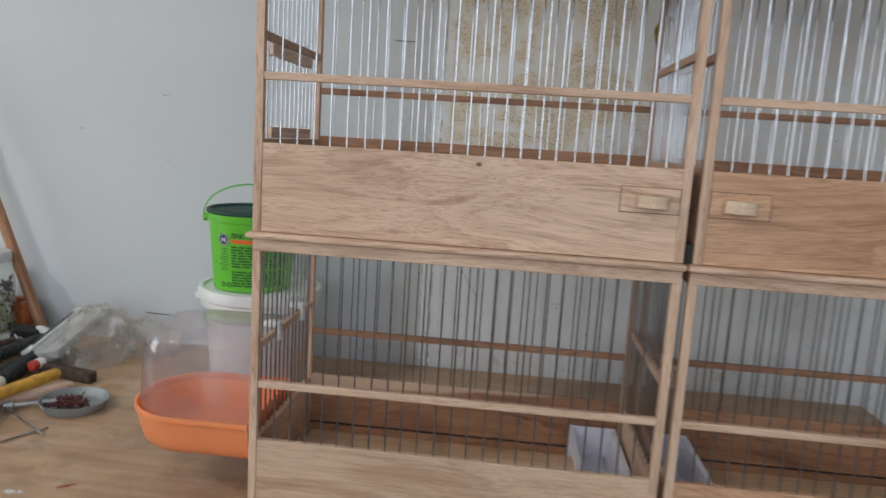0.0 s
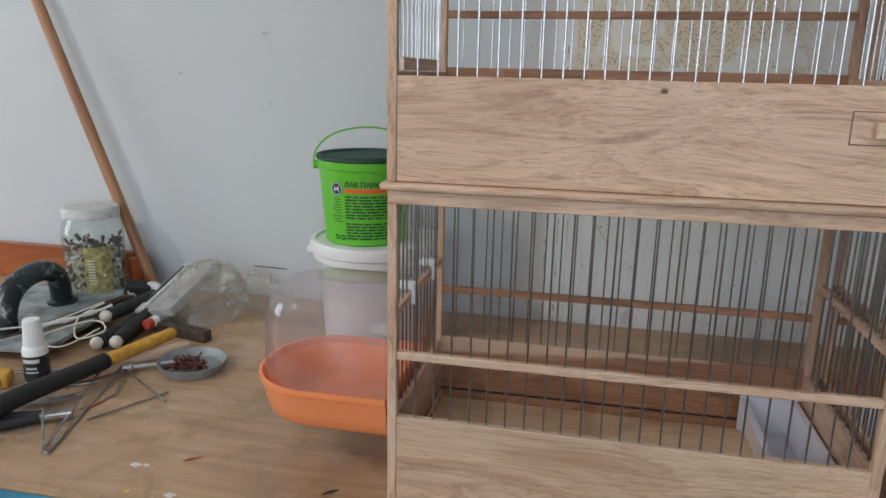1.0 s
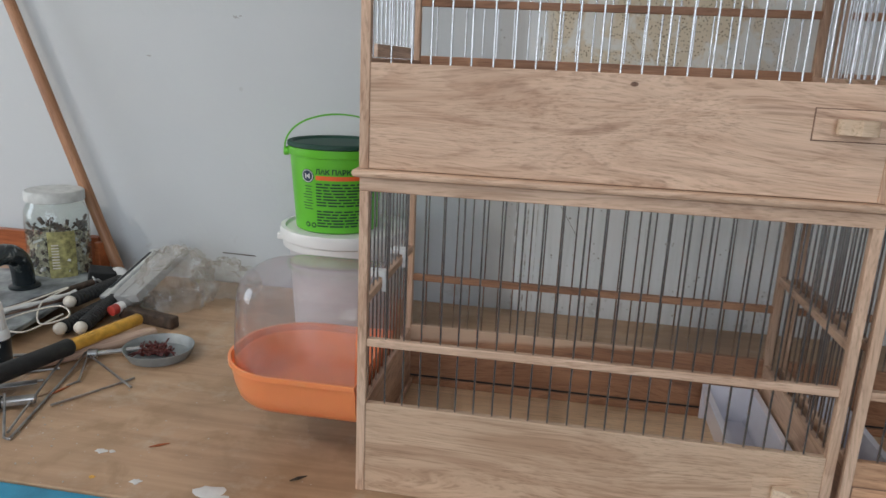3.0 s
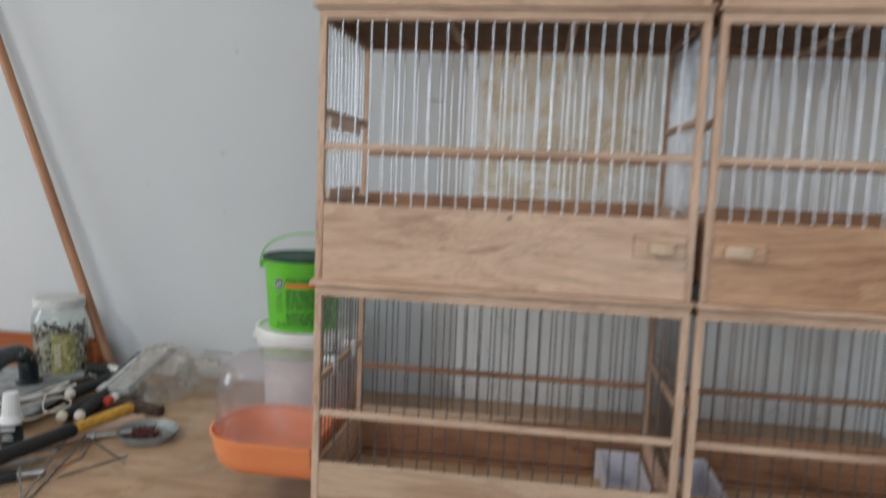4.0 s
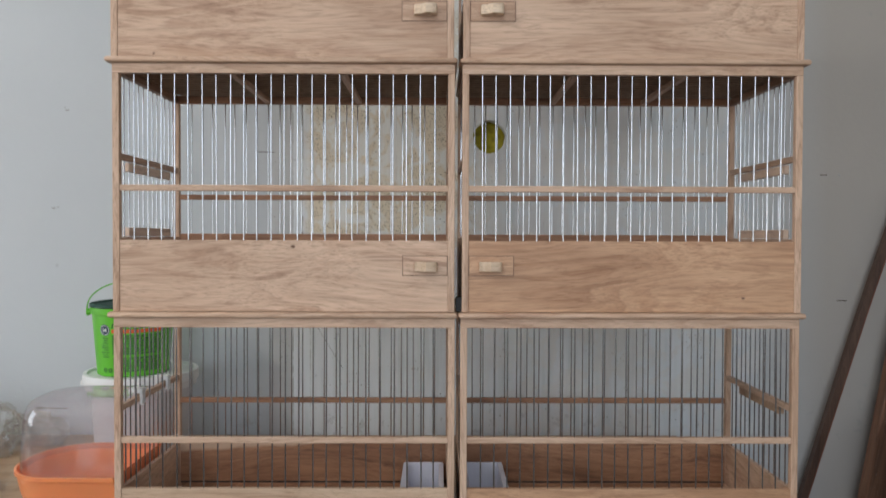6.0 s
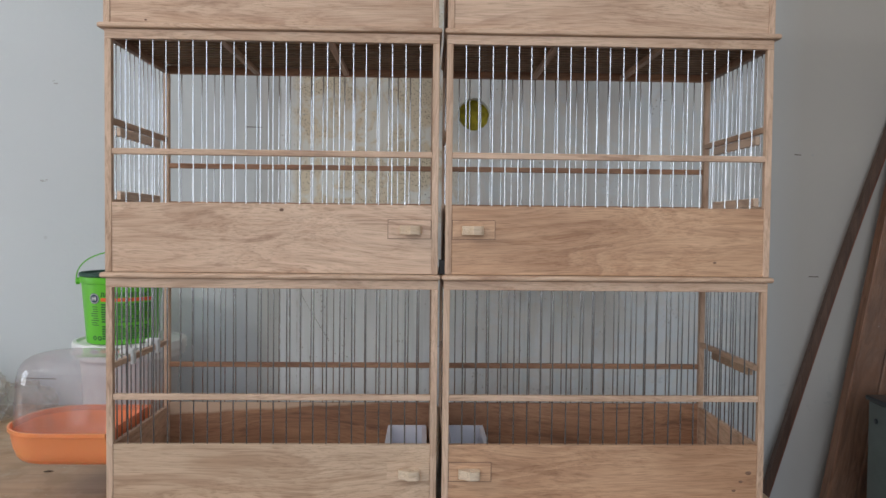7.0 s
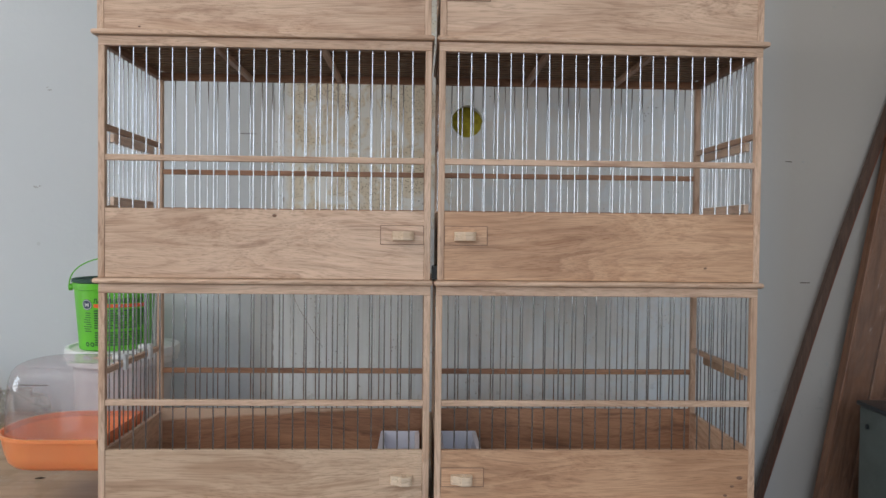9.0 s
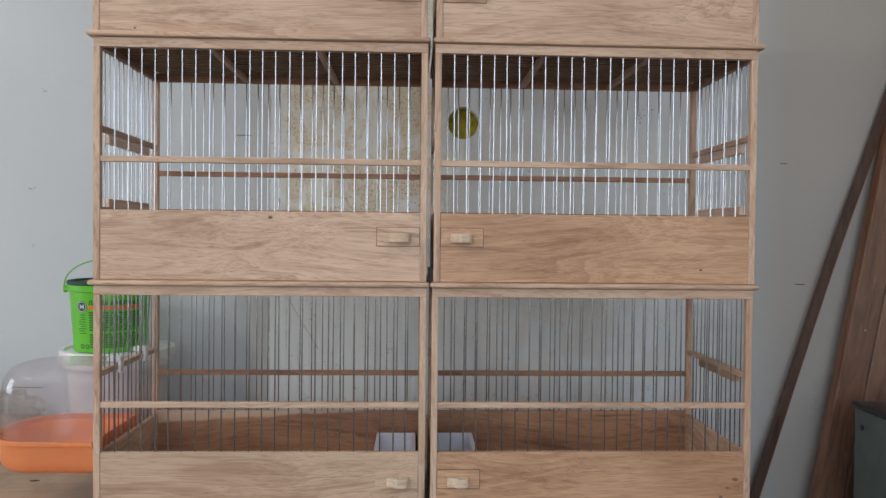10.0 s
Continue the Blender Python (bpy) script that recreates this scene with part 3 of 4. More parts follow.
# ---- workbench ----
def build_bench():
    x0, x1 = -3.0, 0.66
    t = thing("workbench", pose(0, 0, 0), "long plywood workbench with a blue front edge against the wall", "workbench")
    part("bench_top", box(x0, x1, -0.088, WALL - 0.004, TABLE - 0.03, TABLE, 0.002), BENCH, t, "worn brown plywood top with paint spots")
    part("front_edge", box(x0, x1, -0.128, -0.0885, TABLE - 0.07, TABLE - 0.003, 0.003), BLUE, t, "blue painted front edge")
    for x in (x0 + 0.1, -1.4, x1 - 0.12):
        for y in (-0.05, WALL - 0.12):
            part("leg", box(x, x + 0.06, y, y + 0.06, 0, TABLE - 0.031, 0.003), BEECH, t)
    part("lower_rail", box(x0, x1, 0.3, 0.34, 0.3, 0.36, 0.003), BEECH, t)


build_bench()

# ---- cages ----
CW, CD, CH, POST = 0.600, 0.300, 0.446, 0.012
CACHE = {}


def wire_mesh(length, axis, mat=None):
    key = (round(length, 4), axis)
    if key not in CACHE:
        d = {"x": (length, 0, 0), "y": (0, length, 0), "z": (0, 0, length)}[axis]
        CACHE[key] = mesh_of("wire", tube([(0, 0, 0), d], 0.00135, 12), mat or WIRE, True)
    return CACHE[key]


def knob_bm():
    """A turned-down pull: a D-shaped tab with a finger hole through it."""
    bm = bmesh.new()
    k = 20
    outer, inner = [], []
    for i in range(k):
        a = 2 * math.pi * i / k
        c, s = math.cos(a), math.sin(a)
        x = 0.02 * (abs(c) ** 0.6) * (1 if c > 0 else -1)
        y = -0.011 + 0.011 * (abs(s) ** 0.6) * (1 if s > 0 else -1)
        y *= 0.62 if x < -0.004 else 1.0
        outer.append((x, y))
        inner.append((0.005 + 0.0055 * c, -0.0105 + 0.0045 * s))
    loops = []
    for pts, z in ((inner, -0.008), (outer, -0.008), (outer, 0.008), (inner, 0.008)):
        loops.append([bm.verts.new((x, y, z)) for x, y in pts])
    loops.append(loops[0])
    ring_faces(bm, loops)
    return bm


def build_cage(m, flip, row, label):
    c = thing("bird_cage", m, label, "bird cage", "stacked wooden bird cages")
    fx = (lambda x: CW - x) if flip else (lambda x: x)
    ph = 0.126 if row else 0.132
    rail, back = (0.212, 0.211) if row else (0.213, 0.217)
    # corner posts
    for x in (0, CW - POST):
        for y in (0, CD - POST):
            part("post", box(x, x + POST, y, y + POST, 0, 0.418, 0.0012), WOOD_Z, c)
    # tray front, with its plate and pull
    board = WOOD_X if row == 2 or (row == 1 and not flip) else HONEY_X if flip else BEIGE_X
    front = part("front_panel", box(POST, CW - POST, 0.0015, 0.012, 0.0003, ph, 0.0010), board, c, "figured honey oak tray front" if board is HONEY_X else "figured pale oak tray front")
    a, b = sorted((fx(0.509), fx(CW - POST - 0.001)))
    zc = 0.082
    plate = part("latch_plate", box(a, b, 0.0003, 0.004, zc - 0.017, zc + 0.017, 0.0008), board, front)
    part("pull", knob_bm(), MAPLE, front, "small pale wooden pull", True, pose(fx(0.550), -0.001, zc - 0.001))
    if row or flip:
        part("gap", box(a - 0.0009, b + 0.0009, 0.0005, 0.0030, zc - 0.0179, zc + 0.0179), KNOT, front, "dark joint round the plate")
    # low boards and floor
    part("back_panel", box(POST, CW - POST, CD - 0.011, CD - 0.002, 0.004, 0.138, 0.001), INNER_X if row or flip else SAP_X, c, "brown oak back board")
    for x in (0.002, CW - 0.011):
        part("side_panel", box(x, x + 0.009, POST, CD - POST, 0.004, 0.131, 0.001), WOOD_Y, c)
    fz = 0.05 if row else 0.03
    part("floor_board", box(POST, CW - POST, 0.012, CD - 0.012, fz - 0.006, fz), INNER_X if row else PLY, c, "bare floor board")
    if not row:
        part("tray_back", box(POST + 0.001, CW - POST - 0.001, CD - 0.0165, CD - 0.0125, fz + 0.0005, fz + 0.0135, 0.0008), INNER_X, c, "low back lip of the tray")
        part("tray_joint", box(POST + 0.001, CW - POST - 0.001, CD - 0.0115, CD - 0.0108, fz + 0.0135, fz + 0.0165), RUBBER, c, "dark gap over the tray")
        for x in (POST + 0.001, CW - POST - 0.006):
            part("tray_side", box(x, x + 0.005, 0.0135, CD - 0.018, fz + 0.0005, fz + 0.0135, 0.0008), WOOD_Y, c, "low side lip of the tray")
    # rails
    part("front_rail", box(POST, CW - POST, 0.001, 0.011, rail, rail + 0.011, 0.0012), WOOD_X, c)
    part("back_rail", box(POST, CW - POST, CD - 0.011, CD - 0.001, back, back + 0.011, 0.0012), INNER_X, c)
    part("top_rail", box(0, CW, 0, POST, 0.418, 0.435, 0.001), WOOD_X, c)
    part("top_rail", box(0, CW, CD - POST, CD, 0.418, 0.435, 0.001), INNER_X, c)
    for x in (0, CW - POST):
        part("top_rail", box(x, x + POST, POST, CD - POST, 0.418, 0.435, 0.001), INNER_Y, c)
        part("side_rail", box(x + 0.001, x + POST - 0.001, POST, CD - POST, 0.268, 0.279, 0.001), WOOD_Y, c)
    # feeding doors in the sides: two grooved blocks
    for x in (-0.004, CW - 0.008):
        if row and (x > 0) == flip:
            part("door_block", box(x, x + 0.012, 0.05, 0.25, 0.25, 0.266, 0.001), PALE_Y, c)
            part("door_block", box(x, x + 0.012, 0.05, 0.25, 0.132, 0.148, 0.001), PALE_Y, c)
        elif flip and x > 0:
            part("door_block", box(x, x + 0.012, 0.06, 0.23, 0.252, 0.267, 0.001), BEECH, c)
    # moulding: rounded lip
    over = 0.011 if row else 0.009
    outer, inner = (0.0 if flip else over), (over if flip else 0.0)
    # the lip reaches out on the free side and stops short of the neighbouring stack
    part("moulding", box(-max(outer, 0.0045), CW + max(inner, 0.0045), -0.009, 0.012, 0.4355, CH - 0.0005, 0.0046), WOOD_X, c, "rounded top moulding", True)
    for x in (-max(outer, 0.0045), CW + max(inner, 0.0045) - 0.016):
        part("moulding", box(x, x + 0.016, 0.0125, CD + 0.004, 0.4355, CH - 0.0005, 0.0046), WOOD_Y, c, "", True)
    part("roof_board", box(0.012, CW - 0.012, 0.0125, CD + 0.004, 0.4375, 0.4445), ROOF_X, c, "dark roof board")
    # roof: battens under lengthwise wires
    for x in (0.204, 0.40):
        part("batten", box(x - 0.006, x + 0.006, POST, CD - POST, 0.4185, 0.428, 0.001), WOOD_Y, c)
    for i in range(13):
        y = POST + (CD - 2 * POST) * (i + 1) / 14
        part("wire", wire_mesh(CW - 2 * POST, "x", ROOFWIRE), ROOFWIRE, c, m=pose(POST, y, 0.430))
    # wires of the four sides
    n = 23
    for i in range(n):
        x = POST + (CW - 2 * POST) * (i + 1) / (n + 1)
        part("wire", wire_mesh(0.294, "z"), WIRE, c, m=pose(x + random.uniform(-0.0012, 0.0012), 0.006, 0.126, random.uniform(-0.15, 0.15), random.uniform(-0.22, 0.22)))
        part("wire", wire_mesh(0.284, "z"), WIRE, c, m=pose(x + random.uniform(-0.0015, 0.0015), CD - 0.006, 0.136, random.uniform(-0.15, 0.15), random.uniform(-0.25, 0.25)))
    n = 12
    for i in range(n):
        y = POST + (CD - 2 * POST) * (i + 1) / (n + 1)
        for x in (0.006, CW - 0.006):
            part("wire", wire_mesh(0.292, "z"), WIRE, c, m=pose(x, y + random.uniform(-0.001, 0.001), 0.128, random.uniform(-0.2, 0.2), random.uniform(-0.1, 0.1)))
    return c, front


CAGES = {}
for side, x0 in (("a", -0.608), ("b", 0.002)):
    for row in range(3):
        dx = (0, -0.001, -0.003)[row] if side == "a" else (0, 0.002, 0.003)[row]
        state = ("pale oak bird cage with steel wires, on the workbench", "pale oak bird cage with steel wires, stacked on another cage",
                 "pale oak bird cage with steel wires, on top of the stack")[row]
        CAGES[side, row] = build_cage(pose(x0 + dx, 0.0, TABLE + CH * row), side == "b", row, state)


def knot(side, row, x, z, r):
    cage, front = CAGES[side, row]
    bm = lathe([(r, 0), (r * 0.96, 0.0006), (r * 0.5, 0.0009)], 14)
    part("knot", bm, KNOT, front, "dark knot", True, pose(x, 0.0016, z, 90, 0, 0) @ Matrix.Diagonal((1.3, 0.8, 1, 1)))


knot("a", 1, 0.316, 0.115, 0.0034)
knot("b", 1, 0.498, 0.026, 0.0025)
knot("b", 0, 0.572, 0.080, 0.0045)
knot("b", 0, 0.545, 0.047, 0.003)
knot("b", 0, 0.558, 0.064, 0.003)
knot("a", 2, 0.075, 0.006, 0.002)


# a dark packing block wedged between the two stacks
single("packing_block", box(-0.006, 0.005, 0.006, 0.03, TABLE + CH + 0.0005, TABLE + CH + 0.026, 0.001), RUBBER, "small dark rubber block wedged between the cages", "packing block")


# ---- troughs inside the lowest cages ----
def build_trough(m, label):
    t = thing("feeding_trough", m, label, "feeding trough", "white troughs in the lower cages")
    w, d, h = 0.084, 0.20, 0.056
    # sides splay outwards to a folded rim; the back wall stands higher
    for k in (-1, 1):
        bm = bmesh.new()
        x0, x1 = w / 2 + k * (w / 2 - 0.012), w / 2 + k * w / 2
        loops = [[bm.verts.new((x + k * e, y, z)) for x, e, z in ((x0, 0, 0.0), (x1, 0, h), (x1, -0.003, h), (x0, -0.003, 0.003))] for y in (0.003, d - 0.003)]
        ring_faces(bm, loops)
        bm.faces.new(loops[0][::-1])
        bm.faces.new(loops[1])
        part("side_wall", bm, LILAC, t)
    part("bottom", box(0.0125, w - 0.0125, 0.003, d - 0.003, 0, 0.003, 0.0008), LILAC, t)
    for y, top in ((0, 0.026), (d - 0.003, h + 0.005)):
        part("end_wall", prism([(0.0, 0.0), (w, 0.0), (w, 0.003), (0.0, 0.003)], 0.0005, top, bevel=0.0008), LILAC, t, m=pose(0, y, 0))
    for x in (-0.001, w - 0.009):
        part("rim", box(x, x + 0.010, 0.0035, d - 0.0035, h + 0.0003, h + 0.003, 0.0008), LILAC, t)


build_trough(pose(-0.110, 0.080, TABLE + 0.0302), "white plastic feeding trough on the cage floor")
build_trough(pose(0.017, 0.080, TABLE + 0.0302), "white plastic feeding trough on the cage floor")


# ---- bird bath hung on the lowest cage ----
def bath_outline(x0, x1, y0, y1, r, k=14):
    """Open side at x1; the corners at x0 are round."""
    pts = [(x1, y0)]
    for i in range(k + 1):
        a = -math.pi / 2 - i * (math.pi / 2) / k
        pts.append((x0 + r + r * math.cos(a), y0 + r + r * math.sin(a)))
    for i in range(k + 1):
        a = math.pi - i * (math.pi / 2) / k
        pts.append((x0 + r + r * math.cos(a), y1 - r + r * math.sin(a)))
    pts.append((x1, y1))
    return pts


def build_bath():
    t = thing("bird_bath", pose(-0.612, 0.118, 0.830), "orange bird bath with a clear dome, hung on the cage side", "bird bath")
    rows = [(0.040, 0.002), (0.027, 0.0025), (0.018, 0.006), (0.0115, 0.013), (0.006, 0.030), (0.0, 0.060), (-0.003, 0.061), (-0.003, 0.068), (0.001, 0.068), (0.004, 0.060), (0.009, 0.034), (0.0155, 0.017), (0.024, 0.009), (0.042, 0.007)]
    bm = bmesh.new()
    loops = []
    for inset, z in rows:
        o = bath_outline(-0.216 + inset, -0.002, -0.107 + inset, 0.107 - inset, 0.094 - inset)
        loops.append([bm.verts.new((x, y, z)) for x, y in o])
    ring_faces(bm, loops)
    bm.faces.new(loops[0][::-1])
    bm.faces.new(loops[-1])
    part("basin", bm, ORANGE, t, "orange plastic basin", True)
    bm = bmesh.new()
    loops = []
    for inset, z in [(0.002, 0.058), (0.003, 0.10), (0.006, 0.15), (0.009, 0.167), (0.0135, 0.179), (0.021, 0.189), (0.031, 0.195), (0.044, 0.1975), (0.06, 0.198)]:
        o = bath_outline(-0.212 + inset, -0.004, -0.103 + inset, 0.103 - inset, 0.090 - inset)
        loops.append([bm.verts.new((x, y, z)) for x, y in o])
    ring_faces(bm, loops, close=False)
    bm.faces.new(loops[-1])
    dome = part("dome", bm, DOME, t, "clear plastic dome", True)
    for y in (-0.028, 0.098):
        clip = box(-0.006, 0.02, y - 0.009, y + 0.009, 0.203, 0.212, 0.002)
        box(0.014, 0.02, y - 0.007, y + 0.007, 0.182, 0.204, 0.001, bm=clip)
        part("clip", clip, WHITE, t, "white plastic clip")


build_bath()


# ---- white pail and green bucket ----
def build_pail():
    t = thing("white_pail", pose(-0.808, 0.60, TABLE), "white plastic pail with a lid, standing on the bench", "pail")
    part("body", lathe([(0.106, 0), (0.110, 0.002), (0.121, 0.186), (0.124, 0.187), (0.124, 0.206)], 48), PAIL, t, smooth=True)
    part("lid", lathe([(0.129, 0.190), (0.134, 0.191), (0.1355, 0.205), (0.139, 0.208), (0.140, 0.224), (0.138, 0.231), (0.129, 0.232), (0.126, 0.226), (0.02, 0.225)], 48), WHITE, t, "white snap lid with a raised rim", True)
    part("tear_tab", box(-0.147, -0.128, -0.03, -0.006, 0.192, 0.207, 0.003), WHITE, t)
    part("handle_lug", box(-0.150, -0.13, 0.0, 0.03, 0.186, 0.196, 0.003), WHITE, t)


def label_bits(t, rad, z0):
    """Printed matter wrapped round the bucket: angle 0 faces the room."""
    def at(a, z, off=0.0006):
        r = rad(z) + off
        return Vector((r * math.sin(a), -r * math.cos(a), z))

    def patch(a0, a1, za, zb, off=0.0006, bm=None):
        bm = bm or bmesh.new()
        k = max(2, int(abs(a1 - a0) / 0.12))
        rows = [[bm.verts.new(at(a0 + (a1 - a0) * i / k, z, off)) for i in range(k + 1)] for z in (za, zb)]
        ring_faces(bm, rows, close=False)
        return bm
    part("orange_stripe", patch(-0.16, 1.2, 0.112, 0.121), LABELORANGE, t, "orange printed stripe")
    bars = bmesh.new()
    rng = random.Random(4)
    for i in range(15):
        z = 0.104 - i * 0.0062
        if i == 8:
            continue
        a = -0.16
        while a < 1.15:
            w = rng.uniform(0.1, 0.32)
            patch(a, min(a + w, 1.2), z - 0.0016, z + 0.0016, bm=bars)
            a += w + 0.035
    part("small_print", bars, INK, t, "rows of small dark print")
    side = bmesh.new()
    for i in range(9):
        z = 0.098 - i * 0.0058
        patch(-0.52 + rng.uniform(0, 0.1), -0.24 - rng.uniform(0, 0.06), z - 0.0009, z + 0.0009, bm=side)
    part("side_print", side, INK, t, "narrow column of small print")
    bm = bmesh.new()
    k = 28
    loops = []
    for r in (0.0001, 0.0140):
        loops.append([bm.verts.new(at(-0.36 + r * math.cos(2 * math.pi * i / k) / 0.09, 0.119 + r * math.sin(2 * math.pi * i / k), 0.0006)) for i in range(k)])
    ring_faces(bm, loops)
    part("badge", bm, NAVY, t, "round navy badge")
    bm = bmesh.new()
    loops = []
    for r in (0.0112, 0.0125):
        loops.append([bm.verts.new(at(-0.36 + r * math.cos(2 * math.pi * i / k) / 0.09, 0.119 + r * math.sin(2 * math.pi * i / k), 0.0010)) for i in range(k)])
    ring_faces(bm, loops)
    for a0, a1, za, zb in ((-0.42, -0.395, 0.114, 0.124), (-0.385, -0.34, 0.117, 0.121), (-0.33, -0.30, 0.114, 0.124)):
        patch(a0, a1, za, zb, 0.0010, bm)
    part("badge_mark", bm, WHITE, t)
    bm = bmesh.new()
    for c in (-0.42, -0.25):
        loops = []
        for r in (0.003, 0.0056):
            loops.append([bm.verts.new(at(c + r * math.cos(2 * math.pi * i / k) / 0.085, 0.018 + r * math.sin(2 * math.pi * i / k), 0.0006)) for i in range(k)])
        ring_faces(bm, loops)
    part("recycling_marks", bm, INK, t)
    # heading, bent round the wall of the bucket
    cur = bpy.data.curves.new("heading", "FONT")
    cur.body, cur.size, cur.align_x = "ЛАК ПАРКЕТНЫЙ", 0.0140, "LEFT"
    cur.offset = 0.0004
    tmp = new("heading", cur)
    dg = bpy.context.evaluated_depsgraph_get()
    me = bpy.data.meshes.new_from_object(tmp.evaluated_get(dg))
    bpy.data.objects.remove(tmp)
    bm = bmesh.new()
    bm.from_mesh(me)
    bmesh.ops.subdivide_edges(bm, edges=[e for e in bm.edges if e.calc_length() > 0.004], cuts=2)
    for v in bm.verts:
        v.co = at(-0.16 + v.co.x / 0.095, 0.1245 + v.co.y * 1.0, 0.0008)
    part("heading", bm, INK, t, "dark lettering")


def build_bucket():
    t = thing("green_bucket", pose(-0.829, 0.60, TABLE + 0.2255) @ Matrix.Diagonal((1.04, 1.04, 1.0, 1)), "bright green lacquer bucket with dark lid, on a white pail", "bucket")
    rad = lambda z: 0.083 + 0.012 * z / 0.165
    part("body", lathe([(0.080, 0.0005), (0.083, 0.003), (rad(0.155), 0.155), (rad(0.155) + 0.003, 0.156), (0.0985, 0.168), (0.0985, 0.172)], 56), GREEN, t, "bright green printed body", True)
    part("lid", lathe([(0.0965, 0.1722), (0.100, 0.174), (0.0995, 0.181), (0.096, 0.183), (0.091, 0.182), (0.088, 0.1775), (0.01, 0.177)], 56), DARKGREEN, t, "dark green lid", True)
    turn = pose(0, 0, 0, 0, 0, 24)
    pts = []
    for i in range(25):
        a = math.pi * i / 24
        pts.append((-0.105 * math.cos(a), -0.02 * math.sin(a), 0.160 + 0.078 * math.sin(a) ** 0.8))
    bm = bmesh.new()
    loops = []
    for i, p in enumerate(pts):
        a = math.pi * i / 24
        n = Vector((-math.cos(a), 0, math.sin(a)))
        loops.append([bm.verts.new(Vector(p) + n * u + Vector((0, w, 0))) for u, w in ((0.0015, -0.005), (0.0015, 0.005), (-0.0015, 0.005), (-0.0015, -0.005))])
    ring_faces(bm, loops)
    part("handle", bm, GREEN, t, "green bail handle standing up", m=turn)
    for s in (-1, 1):
        part("handle_lug", lathe([(0.009, 0), (0.009, 0.008), (0.006, 0.010)], 16), GREEN, t, smooth=True, m=turn @ pose(s * 0.097, 0, 0.160, 0, s * 90, 0))
    label_bits(t, rad, 0)


build_pail()
build_bucket()


# ---- things on the left of the bench ----
def build_jar():
    t = thing("glass_jar", pose(-1.54, 0.695, TABLE), "glass jar of hardware scraps with white lid, on the bench", "jar")
    out = [(0.055, 0.002), (0.066, 0.006), (0.07, 0.02), (0.0715, 0.165), (0.0695, 0.19), (0.062, 0.207), (0.0595, 0.212), (0.0595, 0.225)]
    part("glass", lathe(out, 40, cap=False), GLASS, t, "clear glass body", True)
    part("lid", lathe([(0.061, 0.214), (0.066, 0.216), (0.066, 0.236), (0.063, 0.240), (0.04, 0.2395), (0.005, 0.239)], 40), SATINLID, t, "dusty translucent white lid", True)
    core = part("scrap_heap", lathe([(0.05, 0.006), (0.062, 0.012), (0.063, 0.105), (0.05, 0.122), (0.02, 0.135), (0.004, 0.138)], 28), LINT, t, "heap of mixed scraps", True)
    tagged(core, kind="stuff")
    rng = random.Random(7)
    for name, mat, count in (("scraps", LINT, 300), ("dark_scraps", RUST, 230), ("bright_scraps", CHALK, 90)):
        bm = bmesh.new()
        for i in range(count):
            a, r, z = rng.uniform(0, 6.28), 0.068 * rng.random() ** 0.14, 0.012 + 0.125 * rng.random() + (0.04 * rng.random() if mat is RUST else 0)
            s = rng.uniform(0.004, 0.010)
            q = Matrix.Translation((r * math.cos(a) * 0.95, r * math.sin(a) * 0.95, z)) @ Euler((rng.uniform(0, 3), rng.uniform(0, 3), rng.uniform(0, 3))).to_matrix().to_4x4()
            bmesh.ops.create_cube(bm, size=1, matrix=q @ Matrix.Diagonal((s * rng.uniform(1, 2.4), s * 0.6, s, 1)))
        tagged(part(name, bm, mat, t), kind="stuff")
    bm = bmesh.new()
    rows = [[bm.verts.new((0.0716 * math.sin(a), -0.0716 * math.cos(a), z)) for a in (0.30 + 0.85 * i / 12 for i in range(13))] for z in (0.03, 0.15)]
    ring_faces(bm, rows, close=False)
    lab = part("paper_label", bm, OLIVE, t, "stained olive paper label")
    bm = bmesh.new()
    for i in range(9):
        z = 0.06 + i * 0.007
        r0 = [bm.verts.new((0.0722 * math.sin(a), -0.0722 * math.cos(a), z)) for a in (0.40, 0.50, 0.62)]
        r1 = [bm.verts.new((0.0722 * math.sin(a), -0.0722 * math.cos(a), z + 0.003)) for a in (0.40, 0.50, 0.62)]
        ring_faces(bm, [r0, r1], close=False)
    part("print_bars", bm, CREAM, lab)


def build_broomstick():
    a, b = Vector((-1.443, 0.742, TABLE + 0.001)), Vector((-2.024, 0.785, 2.25))
    m = Matrix.Translation(a) @ (b - a).to_track_quat("Z", "Y").to_matrix().to_4x4()
    length = (b - a).length
    bm = lathe([(0.012, 0.004), (0.0138, 0.006), (0.0138, 0.5), (0.0130, length)], 20)
    single("broomstick", bm, HANDLEWOOD, "brown wooden broomstick leaning against the wall", "stick", smooth=True, m=m)


def build_boards():
    bm = box(-2.7, -1.53, -0.009, 0.009, 0, 0.098, 0.0015)
    single("varnished_board", bm, TERRACOTTA, "reddish varnished board standing on edge against the wall", "board", m=pose(0, 0.79, TABLE + 0.001, 4, 0, 0))
    bm = box(0, 0.018, -0.03, 0.0, 0, 0.10, 0.0015)
    single("wood_offcut", bm, TERRACOTTA, "small reddish wood offcut standing beside the jar", "offcut", m=pose(-1.498, 0.752, TABLE, 0, 0, -14))


